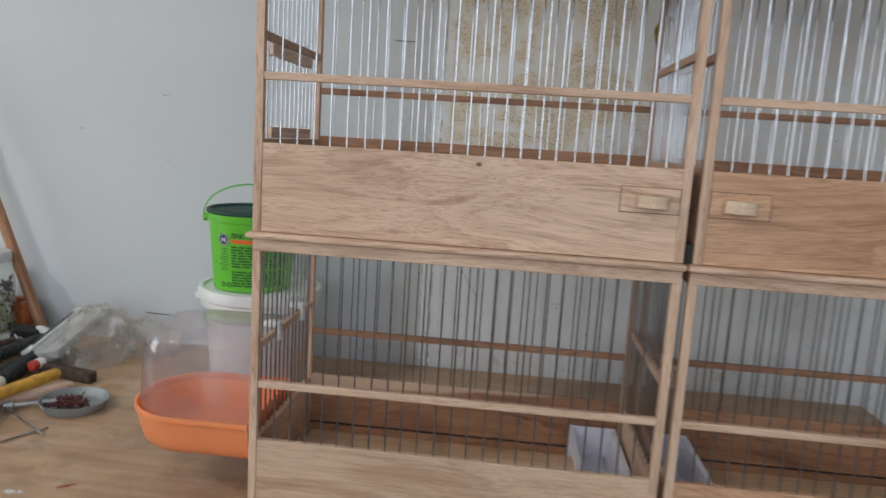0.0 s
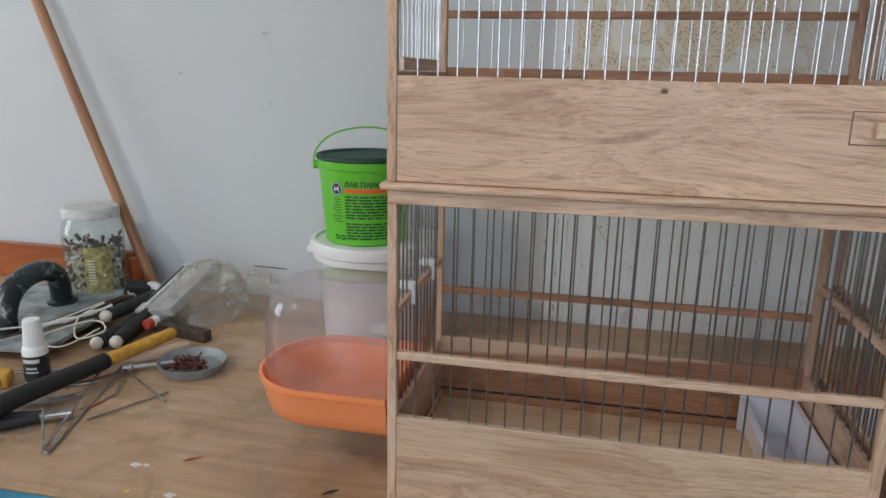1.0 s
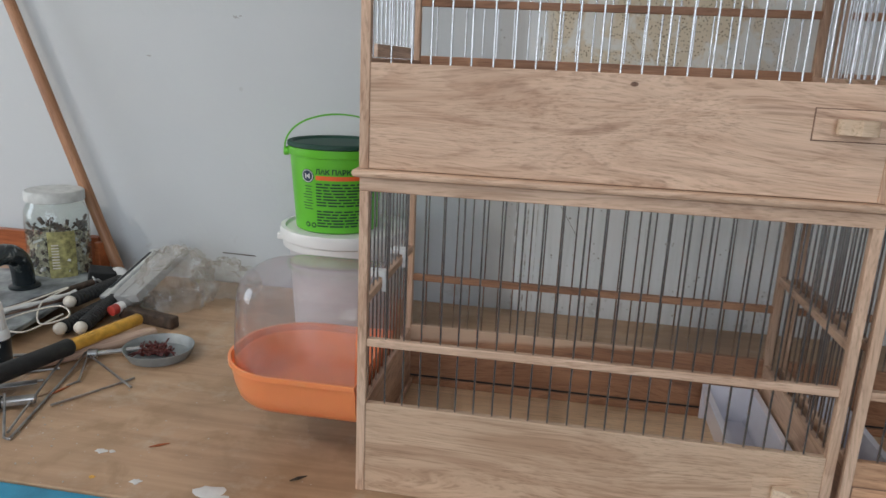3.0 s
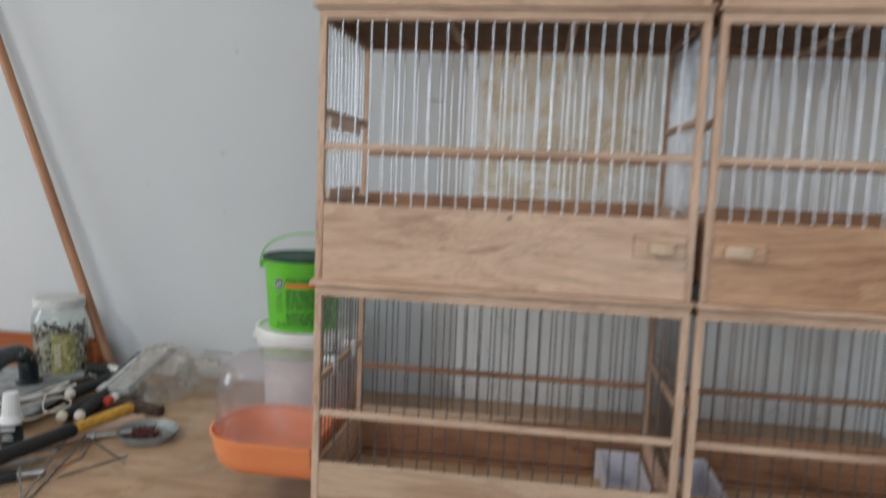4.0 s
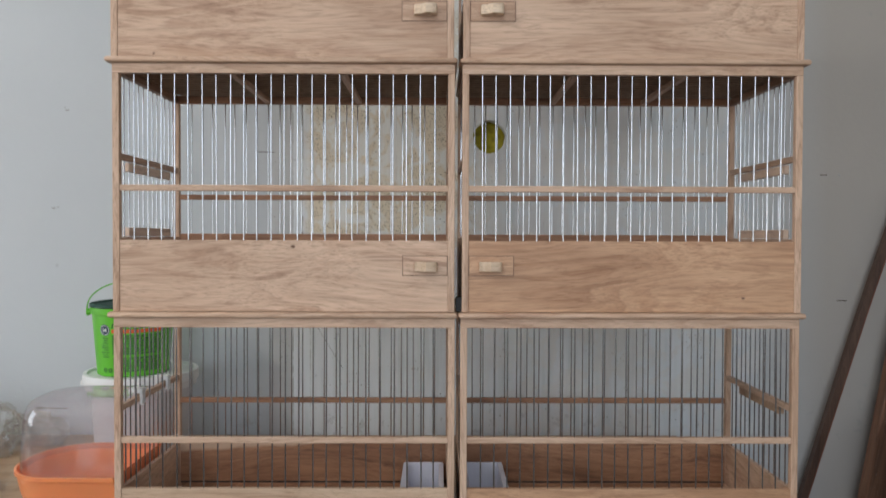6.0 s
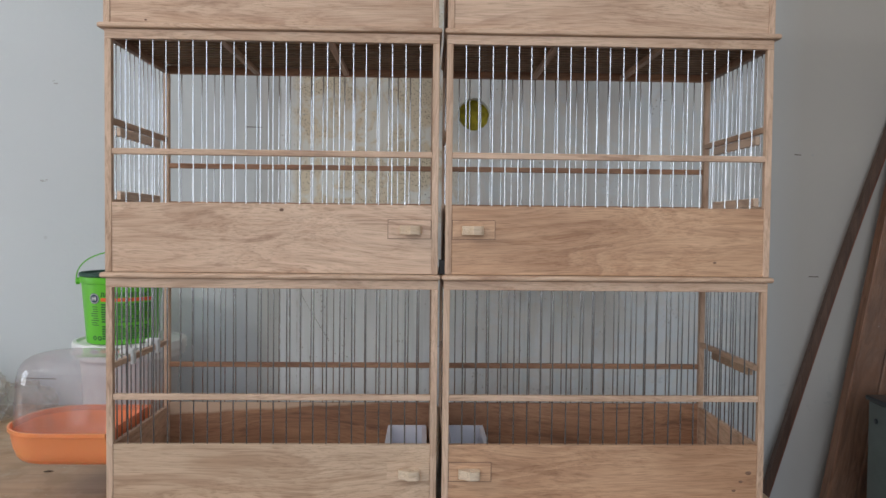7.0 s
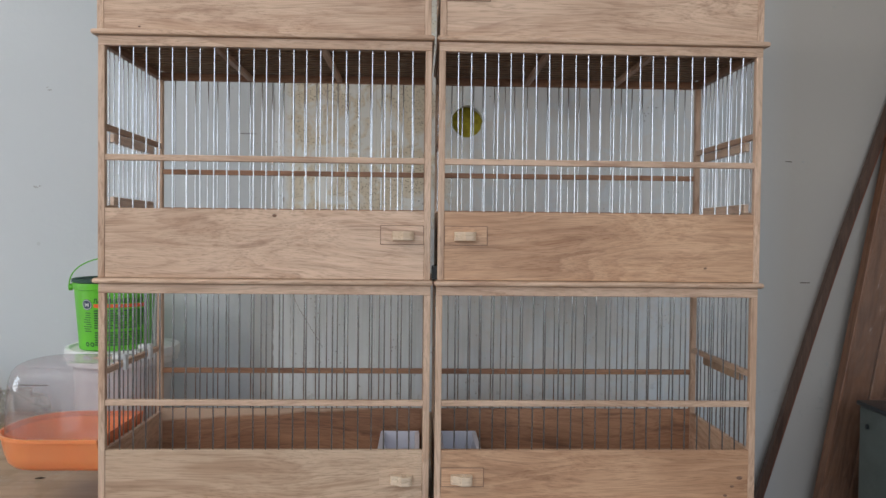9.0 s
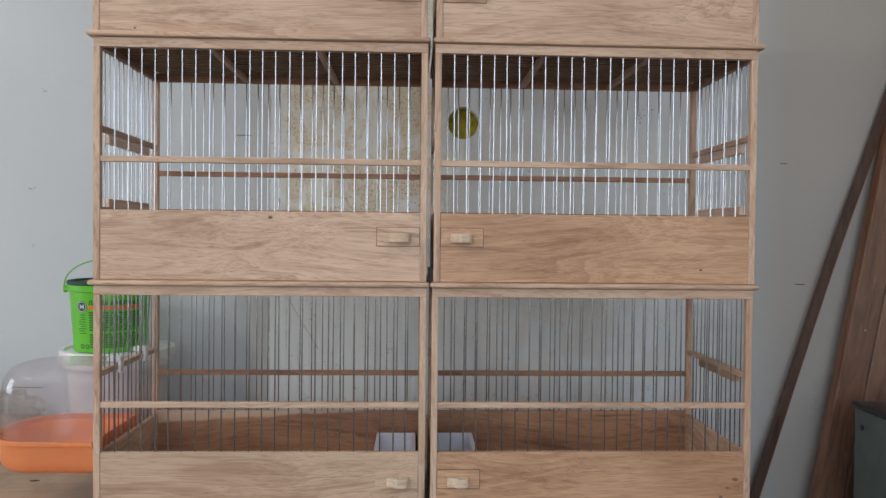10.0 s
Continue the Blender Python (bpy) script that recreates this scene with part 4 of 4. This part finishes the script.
def build_float():
    """A plasterer's float: mortar-stained board with a thick bent black handle."""
    t = thing("plaster_float", pose(-1.535, 0.565, TABLE + 0.036, 0, -1, 96), "mortar-stained plastering float with a thick bent black handle", "plaster float")
    part("board", box(-0.27, 0.12, -0.13, 0.18, -0.012, 0.0, 0.003), GREYBOARD, t, "grey mortar-stained board")
    pts = spline([(-0.20, 0.0, 0.0), (-0.195, 0.0, 0.045), (-0.165, 0.0, 0.082), (-0.11, 0, 0.097), (-0.05, 0.0, 0.09), (-0.012, 0.0, 0.06), (-0.005, 0.0, 0.0)], 7)
    part("handle", tube(pts, 0.0235, 20), SMEAR, t, "thick bent black plastic handle", True)
    part("flange", lathe([(0.033, 0.0005), (0.033, 0.005), (0.025, 0.009)], 24), BLACK, t, smooth=True, m=pose(-0.005, 0, 0))


def build_grips():
    spots = [((-1.365, 0.48, 0.792), (-1.345, 0.60, 0.795)), ((-1.325, 0.39, 0.768), (-1.325, 0.54, 0.768)), ((-1.29, 0.405, 0.768), (-1.315, 0.58, 0.778))]
    for a, b in spots:
        m = frame_from(a, b)
        t = thing("grip_bar", m, "black ribbed rubber grip with a cream ball end", "grip", "black grips with ball ends")
        part("ball", lathe([(0.002, -0.0125), (0.008, -0.0105), (0.0125, -0.004), (0.0135, 0.001), (0.0118, 0.007), (0.0065, 0.0118), (0.001, 0.0135)], 20), CREAM, t, "cream ball end", True)
        prof = []
        for i in range(15):
            z = 0.012 + i * 0.0095
            prof += [(0.0135, z), (0.0155, z + 0.002), (0.0155, z + 0.006), (0.0135, z + 0.008)]
        part("ribbed_grip", lathe(prof, 18), RUBBER, t, "black ribbed rubber", True, pose(0, 0, 0, 0, 90, 0))


def build_sander():
    """A hand sander, its flat plate leaning up against the wall."""
    m = frame_from((-1.292, 0.545, 0.772), (-1.272, 0.745, 0.836), (-0.30, -0.45, 1))
    t = thing("hand_sander", m, "white and grey hand sander leaning among the tools", "hand sander")
    part("plate", box(0, 0.205, -0.058, 0.02, 0, 0.02, 0.002), SATIN, t, "pale grey plate")
    part("body", box(0.0, 0.205, 0.021, 0.046, 0.002, 0.026, 0.004), SATINLID, t, "pale body")
    part("slot", box(0.03, 0.185, 0.030, 0.038, 0.0245, 0.028, 0.001), BLACK, t, "black slot")
    part("seam", box(0.0, 0.19, -0.012, -0.010, 0.0195, 0.0206), ROD, t)


def crumple(name, m, size, seed, label, category, count=5):
    rng = random.Random(seed)
    bm = bmesh.new()
    bmesh.ops.create_icosphere(bm, subdivisions=5, radius=1)
    for v in bm.verts:
        p = v.co.copy()
        d = 0
        for o, f in ((0.48, 2.0), (0.24, 4.2), (0.09, 9)):
            d += o * (1 - 2 * abs(noise.noise(p * f + Vector((seed, 3, 1)))))
        q = p * (0.7 + 0.55 * d)
        v.co = Vector((q.x * size[0], q.y * size[1], max(0.0005, q.z * size[2] + size[2] * 0.45)))
    return single(name, bm, FILM, label, category, smooth=True, m=m)


def build_sheet():
    bm = bmesh.new()
    bmesh.ops.create_grid(bm, x_segments=60, y_segments=40, size=0.5)
    for v in bm.verts:
        p = v.co.copy()
        h = abs(noise.noise(p * 5)) * 0.012 + abs(noise.noise(p * 14)) * 0.005
        v.co = Vector((p.x * 0.30 + 0.02 * noise.noise(p * 3), p.y * 0.20 + 0.02 * noise.noise(p * 4 + Vector((5, 0, 0))), 0.0006 + h * (1 - 1.6 * p.length ** 2) if p.length < 0.75 else 0.0006))
    single("plastic_sheet", bm, FILM, "thin crumpled clear plastic sheet lying on the bench", "plastic sheet", smooth=True, m=pose(-1.37, 0.11, TABLE, 0, 0, 20))


def build_hammers():
    # yellow and black handle
    a, b = Vector((-1.176, 0.437, 0.788)), Vector((-1.285, 0.03, 0.786))
    m = frame_from(a, b)
    t = thing("hammer_handle", m, "hammer handle with chipped yellow paint and black rubber grip", "hammer")
    L = (b - a).length
    part("yellow_shaft", tube([(0, 0, 0), (0.006, 0, 0), (0.05, 0, 0), (0.17, 0, 0)], [0.008, 0.0125, 0.0125, 0.0125], 16), YELLOW, t, "chipped yellow shaft", True)
    part("grip", tube([(0.165, 0, 0), (0.17, 0, 0), (0.2, 0, 0), (L - 0.08, 0, 0), (L - 0.02, 0, -0.004), (L, 0, -0.006)], [0.013, 0.016, 0.0155, 0.0165, 0.0185, 0.014], 16), RUBBER, t, "black rubber grip", True)
    # wooden one with a rusty head
    m = frame_from((-1.143, 0.432, TABLE + 0.014), (-1.262, 0.248, TABLE + 0.013))
    t = thing("wooden_hammer", m, "old hammer with pale wooden handle and rusty head", "hammer")
    part("handle", tube([(0, 0, 0), (0.02, 0, 0), (0.12, 0, 0), (0.25, 0, 0)], [0.010, 0.0135, 0.0145, 0.012], 12), PALE_X, t, "pale wooden handle", True)
    head = box(-0.085, 0.062, -0.013, 0.013, 0, 0.026, 0.004)
    part("head", head, RUST, t, "rusty iron head", m=m.inverted() @ pose(-1.19, 0.505, TABLE, 0, 0, -14))


def build_dish():
    t = thing("dish", pose(-1.088, 0.352, TABLE), "shallow grey dish of red-brown screws on the bench", "dish")
    part("bowl", lathe([(0.052, 0.0), (0.056, 0.001), (0.065, 0.018), (0.066, 0.021), (0.0645, 0.021), (0.062, 0.017), (0.055, 0.0045), (0.01, 0.004)], 44), ZINC, t, "grey dish", True)
    rng = random.Random(3)
    proto = tube([(0, 0, 0), (0.003, 0, 0), (0.0032, 0, 0), (0.022, 0, 0), (0.026, 0, 0)], [0.004, 0.0038, 0.0018, 0.0016, 0.0004], 8)
    me = mesh_of("screw", proto, SCREW, True)
    for i in range(48):
        a, r = rng.uniform(0, 6.28), 0.036 * rng.random() ** 0.5
        s = tagged(new("screw", me), "red-brown screw lying in the dish", "screw", "screws in the dish")
        s.matrix_world = PLACE[0] @ pose(-1.100 + r * math.cos(a), 0.352 + r * math.sin(a) * 0.7, TABLE + 0.007 + 0.009 * rng.random(), 0, rng.uniform(-14, 14), rng.uniform(0, 360))


def build_bottle():
    t = thing("small_bottle", pose(-1.325, 0.225, TABLE + 0.001, 0, 0, 12) @ Matrix.Diagonal((1.15, 1.15, 1.2, 1)), "small white bottle with a black label, among tools", "bottle")
    part("body", lathe([(0.017, 0), (0.019, 0.002), (0.019, 0.058), (0.017, 0.064), (0.012, 0.068)], 28), WHITE, t, smooth=True)
    part("label", lathe([(0.0193, 0.010), (0.0194, 0.011), (0.0194, 0.050), (0.0193, 0.051)], 28, cap=False), BLACK, t, "black label", True)
    bm = bmesh.new()
    for z, a0, a1, h in ((0.041, -0.6, 0.75, 0.006), (0.031, -0.35, 0.5, 0.003), (0.025, -0.45, 0.6, 0.0025)):
        k = 9
        for i in range(k):
            u, w = a0 + (a1 - a0) * i / k, a0 + (a1 - a0) * (i + 0.75) / k
            bm.faces.new([bm.verts.new((0.0197 * math.sin(q), -0.0197 * math.cos(q), zz)) for q, zz in ((u, z), (w, z), (w, z + h), (u, z + h))])
    part("print_bars", bm, WHITE, t)
    cap = bmesh.new()
    loops = []
    for r, z in ((0.015, 0.066), (0.0155, 0.067), (0.0125, 0.104), (0.0115, 0.106), (0.004, 0.1062)):
        loops.append([cap.verts.new(((r + 0.0005 * (i % 2)) * math.cos(2 * math.pi * i / 40), (r + 0.0005 * (i % 2)) * math.sin(2 * math.pi * i / 40), z)) for i in range(40)])
    ring_faces(cap, loops)
    cap.faces.new(loops[0][::-1])
    cap.faces.new(loops[-1])
    part("cap", cap, WHITE, t, "ribbed white cap")


def build_wires():
    z = TABLE + 0.0035
    runs = [
        [(-1.215, 0.104, z + 0.02), (-1.145, 0.014, z), (-1.135, 0.012, z), (-1.19, 0.215, z), (-1.212, 0.315, z + 0.012)],
        [(-1.143, 0.02, z + 0.006), (-1.239, 0.295, z + 0.014)],
        [(-1.147, 0.12, z), (-1.088, 0.219, z), (-1.075, 0.245, z)],
        [(-1.204, 0.303, z + 0.008), (-1.16, 0.21, z), (-1.168, 0.19, z)],
        [(-1.204, 0.303, z + 0.008), (-1.06, 0.21, z)],
        [(-1.212, 0.315, z + 0.01), (-1.32, 0.27, z + 0.006), (-1.48, 0.2, z + 0.004)],
        [(-1.225, 0.25, z), (-1.37, 0.16, z), (-1.5, 0.1, z)],
        [(-1.22, 0.20, z), (-1.36, 0.11, z), (-1.47, 0.05, z)],
        [(-1.26, 0.30, z + 0.004), (-1.42, 0.25, z + 0.004), (-1.55, 0.2, z + 0.004)],
    ]
    for r in runs:
        single("bent_wire", tube(r, 0.0021, 8), ROD, "thin bent grey steel wire lying on the bench", "wire", "bent wires on the bench", smooth=True)
    single("tin_strip", box(-0.17, 0.05, -0.009, 0.009, 0, 0.0016, 0.0004), ROD, "flat grey steel strip lying on the bench", "steel strip", m=pose(-1.26, 0.155, TABLE + 0.008, 0, 0, 34))
    single("joint_rod", tube([(-1.205, 0.305, TABLE + 0.012), (-1.19, 0.31, TABLE + 0.012), (-1.189, 0.311, TABLE + 0.012), (-1.125, 0.352, TABLE + 0.012)], [0.0085, 0.0085, 0.0048, 0.0045], 12), ALU,
           "short grey metal rod with a thick joint", "metal rod", smooth=True)
    zc = 0.80
    cord = spline([(-1.52, 0.33, zc), (-1.44, 0.40, zc), (-1.385, 0.505, zc + 0.015), (-1.40, 0.44, zc), (-1.345, 0.36, zc - 0.012), (-1.31, 0.40, zc - 0.006), (-1.36, 0.43, zc), (-1.42, 0.34, zc - 0.01), (-1.36, 0.33, zc - 0.02), (-1.33, 0.41, zc - 0.008)], 8)
    single("tangled_string", tube(cord, 0.0018, 8), CREAM, "thin white cord tangled over the tools", "cord", smooth=True)
    strip = spline([(-1.46, 0.36, 0.797), (-1.41, 0.43, 0.80), (-1.37, 0.51, 0.805)], 6)
    single("cloth_strip", tube(strip, [0.003 + 0.003 * math.sin(i * 0.9) ** 2 for i in range(len(strip))], 8), CHALK, "white rag strip lying over the tools", "rag", smooth=True)
    single("dark_bar", tube([(-1.52, 0.30, 0.772), (-1.38, 0.585, 0.803)], 0.008, 10), RUST, "dark iron bar lying beside the float", "iron bar", smooth=True)
    single("brown_bar", tube([(-1.50, 0.30, 0.770), (-1.36, 0.575, 0.795)], 0.006, 10), REDWOOD, "thin brown wooden rod lying beside the float", "rod", smooth=True)
    t = thing("marker_tube", frame_from((-1.278, 0.49, 0.775), (-1.262, 0.57, 0.778)), "tube with a red and white cap, lying among tools", "tube")
    part("cap", tube([(0, 0, 0), (0.002, 0, 0), (0.018, 0, 0)], [0.008, 0.0115, 0.0115], 16), RED, t, "red cap", True)
    part("collar", tube([(0.018, 0, 0), (0.034, 0, 0)], 0.0122, 16), WHITE, t, smooth=True)
    part("body", tube([(0.034, 0, 0), (0.085, 0, 0)], 0.0105, 16), ALU, t, smooth=True)
    # black block and torn paper by the jar
    single("black_block", box(-0.03, 0.03, -0.016, 0.016, 0, 0.034, 0.003), RUBBER, "small black foam block lying beside the jar", "block", m=pose(-1.415, 0.665, TABLE + 0.03, 20, 12, 36))
    bm = bmesh.new()
    bmesh.ops.create_grid(bm, x_segments=14, y_segments=8, size=0.5)
    for v in bm.verts:
        v.co = Vector((v.co.x * 0.11, v.co.y * 0.055, 0.016 * math.sin(v.co.x * 7 + v.co.y * 3) + 0.012 * noise.noise(v.co * 5)))
    ob = single("torn_paper", bm, CHALK, "torn curled piece of white paper lying by the jar", "paper", smooth=True, m=pose(-1.372, 0.665, TABLE + 0.036, 24, 10, 40))
    mod = ob.modifiers.new("thickness", "SOLIDIFY")
    mod.thickness = 0.001
    # tape measure and another grip at the left
    t = thing("tape_measure", pose(-1.395, 0.20, TABLE, 0, 0, 25), "yellow tape measure lying on the bench", "tape measure")
    part("case", box(-0.028, 0.028, -0.02, 0.02, 0, 0.03, 0.007), YELLOW, t, smooth=True)
    part("side_disc", lathe([(0.016, 0), (0.016, 0.002), (0.012, 0.003)], 20), BLACK, t, m=pose(0, -0.0195, 0.015, 90, 0, 0), smooth=True)
    t = thing("pliers", frame_from((-1.20, 0.108, TABLE + 0.011), (-1.40, -0.01, TABLE + 0.011)), "pliers with black rubber handles lying on the bench", "pliers")
    for s in (-1, 1):
        part("handle", tube(spline([(0.02, 0.004 * s, 0), (0.08, 0.016 * s, 0), (0.15, 0.020 * s, 0)], 5), 0.0085, 12), RUBBER, t, "black rubber handle", True)
    part("jaws", box(-0.03, 0.024, -0.009, 0.009, -0.006, 0.006, 0.003), ROD, t)


def build_specks():
    rng = random.Random(12)

    def blob(x, y, r, bm, h=0.0012):
        k = 14
        ph = [rng.uniform(0.65, 1.25) for _ in range(k)]
        loops = []
        for s, z in ((1.0, TABLE + 0.0002), (0.85, TABLE + h), (0.05, TABLE + h * 1.3)):
            loops.append([bm.verts.new((x + r * s * ph[i] * math.cos(2 * math.pi * i / k), y + 0.75 * r * s * ph[i] * math.sin(2 * math.pi * i / k), z)) for i in range(k)])
        ring_faces(bm, loops)
        bm.faces.new(loops[-1])
    for x, y, r in ((-0.79, -0.044, 0.022), (-0.898, -0.044, 0.0085), (-0.99, 0.017, 0.009), (-0.973, 0.019, 0.005), (-0.77, -0.058, 0.014)):
        bm = bmesh.new()
        blob(x, y, r, bm)
        single("paint_blob", bm, CHALK, "dried blob of white paint on the bench top", "paint blob", "dried paint blobs", smooth=True)
    bm = bmesh.new()
    blob(-0.962, -0.046, 0.005, bm)
    single("glue_blob", bm, YELLOW, "small dried yellow blob on the bench top", "glue blob", smooth=True)
    bm = bmesh.new()
    for i in range(260):
        x, y = rng.gauss(-1.16, 0.12), rng.gauss(0.07, 0.08)
        if -0.08 < y < 0.75 and x > -1.7:
            s = 0.0004 + 0.0017 * rng.random() ** 3
            bmesh.ops.create_cube(bm, size=1, matrix=Matrix.Translation((x, y, TABLE + s * 0.3)) @ Euler((0, 0, rng.uniform(0, 3))).to_matrix().to_4x4() @ Matrix.Diagonal((s * 1.6, s, s * 0.6, 1)))
    for i in range(30):
        x, y = rng.uniform(-1.2, -0.62), rng.uniform(-0.07, 0.7)
        s = rng.uniform(0.0005, 0.0016)
        bmesh.ops.create_cube(bm, size=1, matrix=Matrix.Translation((x, y, TABLE + s * 0.3)) @ Euler((0, 0, rng.uniform(0, 3))).to_matrix().to_4x4() @ Matrix.Diagonal((s * 1.6, s, s * 0.6, 1)))
    single("sawdust", bm, CRUMBS, "scattered pale plaster crumbs and sawdust", "crumbs", kind="stuff")
    for x, y, a, mat, L in ((-0.684, 0.009, 40, RUST, 0.026), (-0.915, 0.048, 35, TERRACOTTA, 0.03), (-1.18, 0.165, 62, BEECH, 0.045), (-1.17, 0.175, 75, TERRACOTTA, 0.04), (-0.82, 0.24, 10, RUST, 0.02)):
        bm = tube([(-L / 2, 0, 0), (0, 0.0008, 0), (L / 2, 0, 0)], [0.0008, 0.0022, 0.0006], 6)
        single("wood_splinter", bm, mat, "thin splinter of wood lying on the bench", "splinter", "wood splinters", m=pose(x, y, TABLE + 0.0018, 0, 0, a))


build_broomstick()
build_boards()
PLACE[0] = pose(-0.008, 0.010, 0, 0, 0, 1.19)
build_jar()
build_float()
build_grips()
build_sander()
crumple("plastic_bag", pose(-1.195, 0.625, TABLE + 0.001, 0, 0, 30), (0.085, 0.062, 0.098), 3, "crumpled clear plastic bag lying by the wall", "plastic bag")
crumple("plastic_bag", pose(-1.13, 0.735, TABLE + 0.001, 0, 0, -10), (0.095, 0.045, 0.062), 9, "small crumpled clear plastic bag against the wall", "plastic bag")
build_sheet()
build_hammers()
build_dish()
build_bottle()
build_wires()
build_specks()
PLACE[0] = Matrix.Identity(4)


# ---- things on the right ----
def build_right():
    pts = spline([(0.815, 0.74, 0.002), (0.98, 0.762, 0.5), (1.188, 0.776, 1.145), (1.33, 0.785, 1.546), (1.404, 0.788, 1.76), (1.58, 0.793, 2.25)], 8)
    bm = bmesh.new()
    loops = []
    for i, p in enumerate(pts):
        d = (pts[min(i + 1, len(pts) - 1)] - pts[max(i - 1, 0)]).normalized()
        side = Vector((d.z, 0, -d.x)).normalized()
        face = d.cross(side)
        loops.append([bm.verts.new(p + side * u + face * w) for u, w in ((-0.010, -0.010), (0.009, -0.010), (0.009, 0.010), (-0.010, 0.010))])
    ring_faces(bm, loops)
    bm.faces.new(loops[0][::-1])
    bm.faces.new(loops[-1])
    lath = single("dark_lath", bm, REDWOOD, "dark bowed wooden lath with one edge coloured as lit, leaning against the wall", "lath")
    # strip along the right side that carries the painted light
    bm = bmesh.new()
    loops = []
    for i, p in enumerate(pts):
        d = (pts[min(i + 1, len(pts) - 1)] - pts[max(i - 1, 0)]).normalized()
        side = Vector((d.z, 0, -d.x)).normalized()
        face = d.cross(side)
        loops.append([bm.verts.new(p + side * u + face * w) for u, w in ((0.0092, -0.007), (0.0155, -0.005), (0.0155, 0.008), (0.0092, 0.009))])
    ring_faces(bm, loops)
    bm.faces.new(loops[0][::-1])
    bm.faces.new(loops[-1])
    part("edge", bm, LIT_EDGE, lath, "red-brown edge, lightened in colour as the lit side")
    # a wrapped bundle of planks
    lean = pose(1.04, 0.70, 0.012, -1.8, 11.6, 0)
    t = thing("plank_bundle", lean, "bundle of stained planks wrapped in film, leaning against the wall", "planks")
    rng = random.Random(2)
    x = 0.0
    for i in range(5):
        w = rng.uniform(0.065, 0.085)
        part("plank", box(x, x + w - 0.002, rng.uniform(-0.006, 0.0), 0.035, 0.004, 2.2, 0.002), PLANK, t)
        x += w
    bm = bmesh.new()
    k, rows = 90, 160
    loops = []
    for j in range(rows + 1):
        z = 0.02 + 2.1 * j / rows
        loop = []
        for i in range(k + 1):
            u = -0.006 + (x + 0.01) * i / k
            n1 = noise.noise(Vector((u * 22, z * 2.4, 4))) * 0.6 + noise.noise(Vector((u * 60, z * 6, 9))) * 0.4
            loop.append(bm.verts.new((u, -0.018 - 0.012 * abs(n1), z)))
        loops.append(loop)
    ring_faces(bm, loops, close=False)
    part("film", bm, WRAP, t, "creased clear film", True)
    # enamelled steel cabinet
    t = thing("metal_cabinet", pose(1.14, 0.25, -0.036, 0, 0, -2), "grey-green enamelled metal cabinet with a dark lid, on the floor", "metal cabinet")
    part("body", box(0, 0.42, 0, 0.30, 0.042, 0.872, 0.006), STEELGREEN, t, smooth=True)
    part("lid", box(-0.006, 0.426, -0.006, 0.306, 0.8725, 0.886, 0.005), BLACK, t, "dark lid", smooth=True)
    part("door", box(0.055, 0.40, -0.004, 0.0, 0.05, 0.85, 0.0015), STEELGREEN, t)
    part("keyhole", lathe([(0.007, 0), (0.007, 0.002), (0.003, 0.0025)], 16), BLACK, t, m=pose(-0.0005, 0.262, 0.825, 0, -90, 0))
    part("hinge", tube([(-0.005, 0.13, 0.75), (-0.005, 0.13, 0.80)], 0.006, 10), ALU, t, smooth=True)


build_right()


def build_marks():
    for x, z, w, a in ((-0.535, 1.572, 0.045, 1), (1.142, 1.146, 0.03, 0), (-1.16, 0.826, 0.09, 1), (1.085, 1.512, 0.02, 3)):
        single("pencil_mark", box(-w / 2, w / 2, -0.0006, 0.0, -0.0012, 0.0012), RUST, "short pencil line on the plaster", "pencil mark", "marks on the wall", m=pose(x, WALL - 0.0003, z, 0, a, 0))
    rng = random.Random(21)
    for x, z, r in ((-1.109, 1.690, 0.005), (-1.116, 1.698, 0.003), (-1.150, 1.407, 0.006), (-1.138, 1.410, 0.003), (-1.38, 1.31, 0.004), (1.13, 1.512, 0.004)):
        k = 12
        ph = [rng.uniform(0.4, 1.2) for _ in range(k)]
        bm = bmesh.new()
        loops = [[bm.verts.new((1.5 * r * s * ph[i] * math.cos(2 * math.pi * i / k), y, 0.7 * r * s * ph[i] * math.sin(2 * math.pi * i / k))) for i in range(k)] for s, y in ((1.0, 0.0), (0.9, -0.0004), (0.1, -0.0005))]
        ring_faces(bm, loops)
        bm.faces.new(loops[-1])
        single("scuff", bm, SATIN, "small grey scuff in the wall paint", "scuff", "scuffs on the wall", m=pose(x, WALL - 0.0003, z, 0, rng.uniform(-20, 20), 0))
    crack = spline([(-0.402, WALL - 0.0004, 1.10), (-0.388, WALL - 0.0004, 1.065), (-0.352, WALL - 0.0004, 1.005), (-0.34, WALL - 0.0004, 0.985), (-0.313, WALL - 0.0004, 0.942)], 5)
    single("hair_crack", tube(crack, 0.0005, 5), RUST, "thin slanting crack in the bare plaster", "crack")
    wire = spline([(-1.93, WALL - 0.006, 2.05), (-1.945, WALL - 0.006, 1.93), (-1.92, WALL - 0.006, 1.86), (-1.885, WALL - 0.006, 1.88), (-1.875, WALL - 0.006, 1.95)], 8)
    single("thin_wire", tube(wire, 0.0012, 6), ROD, "thin curled wire hanging on the wall", "wire", smooth=True)


build_marks()
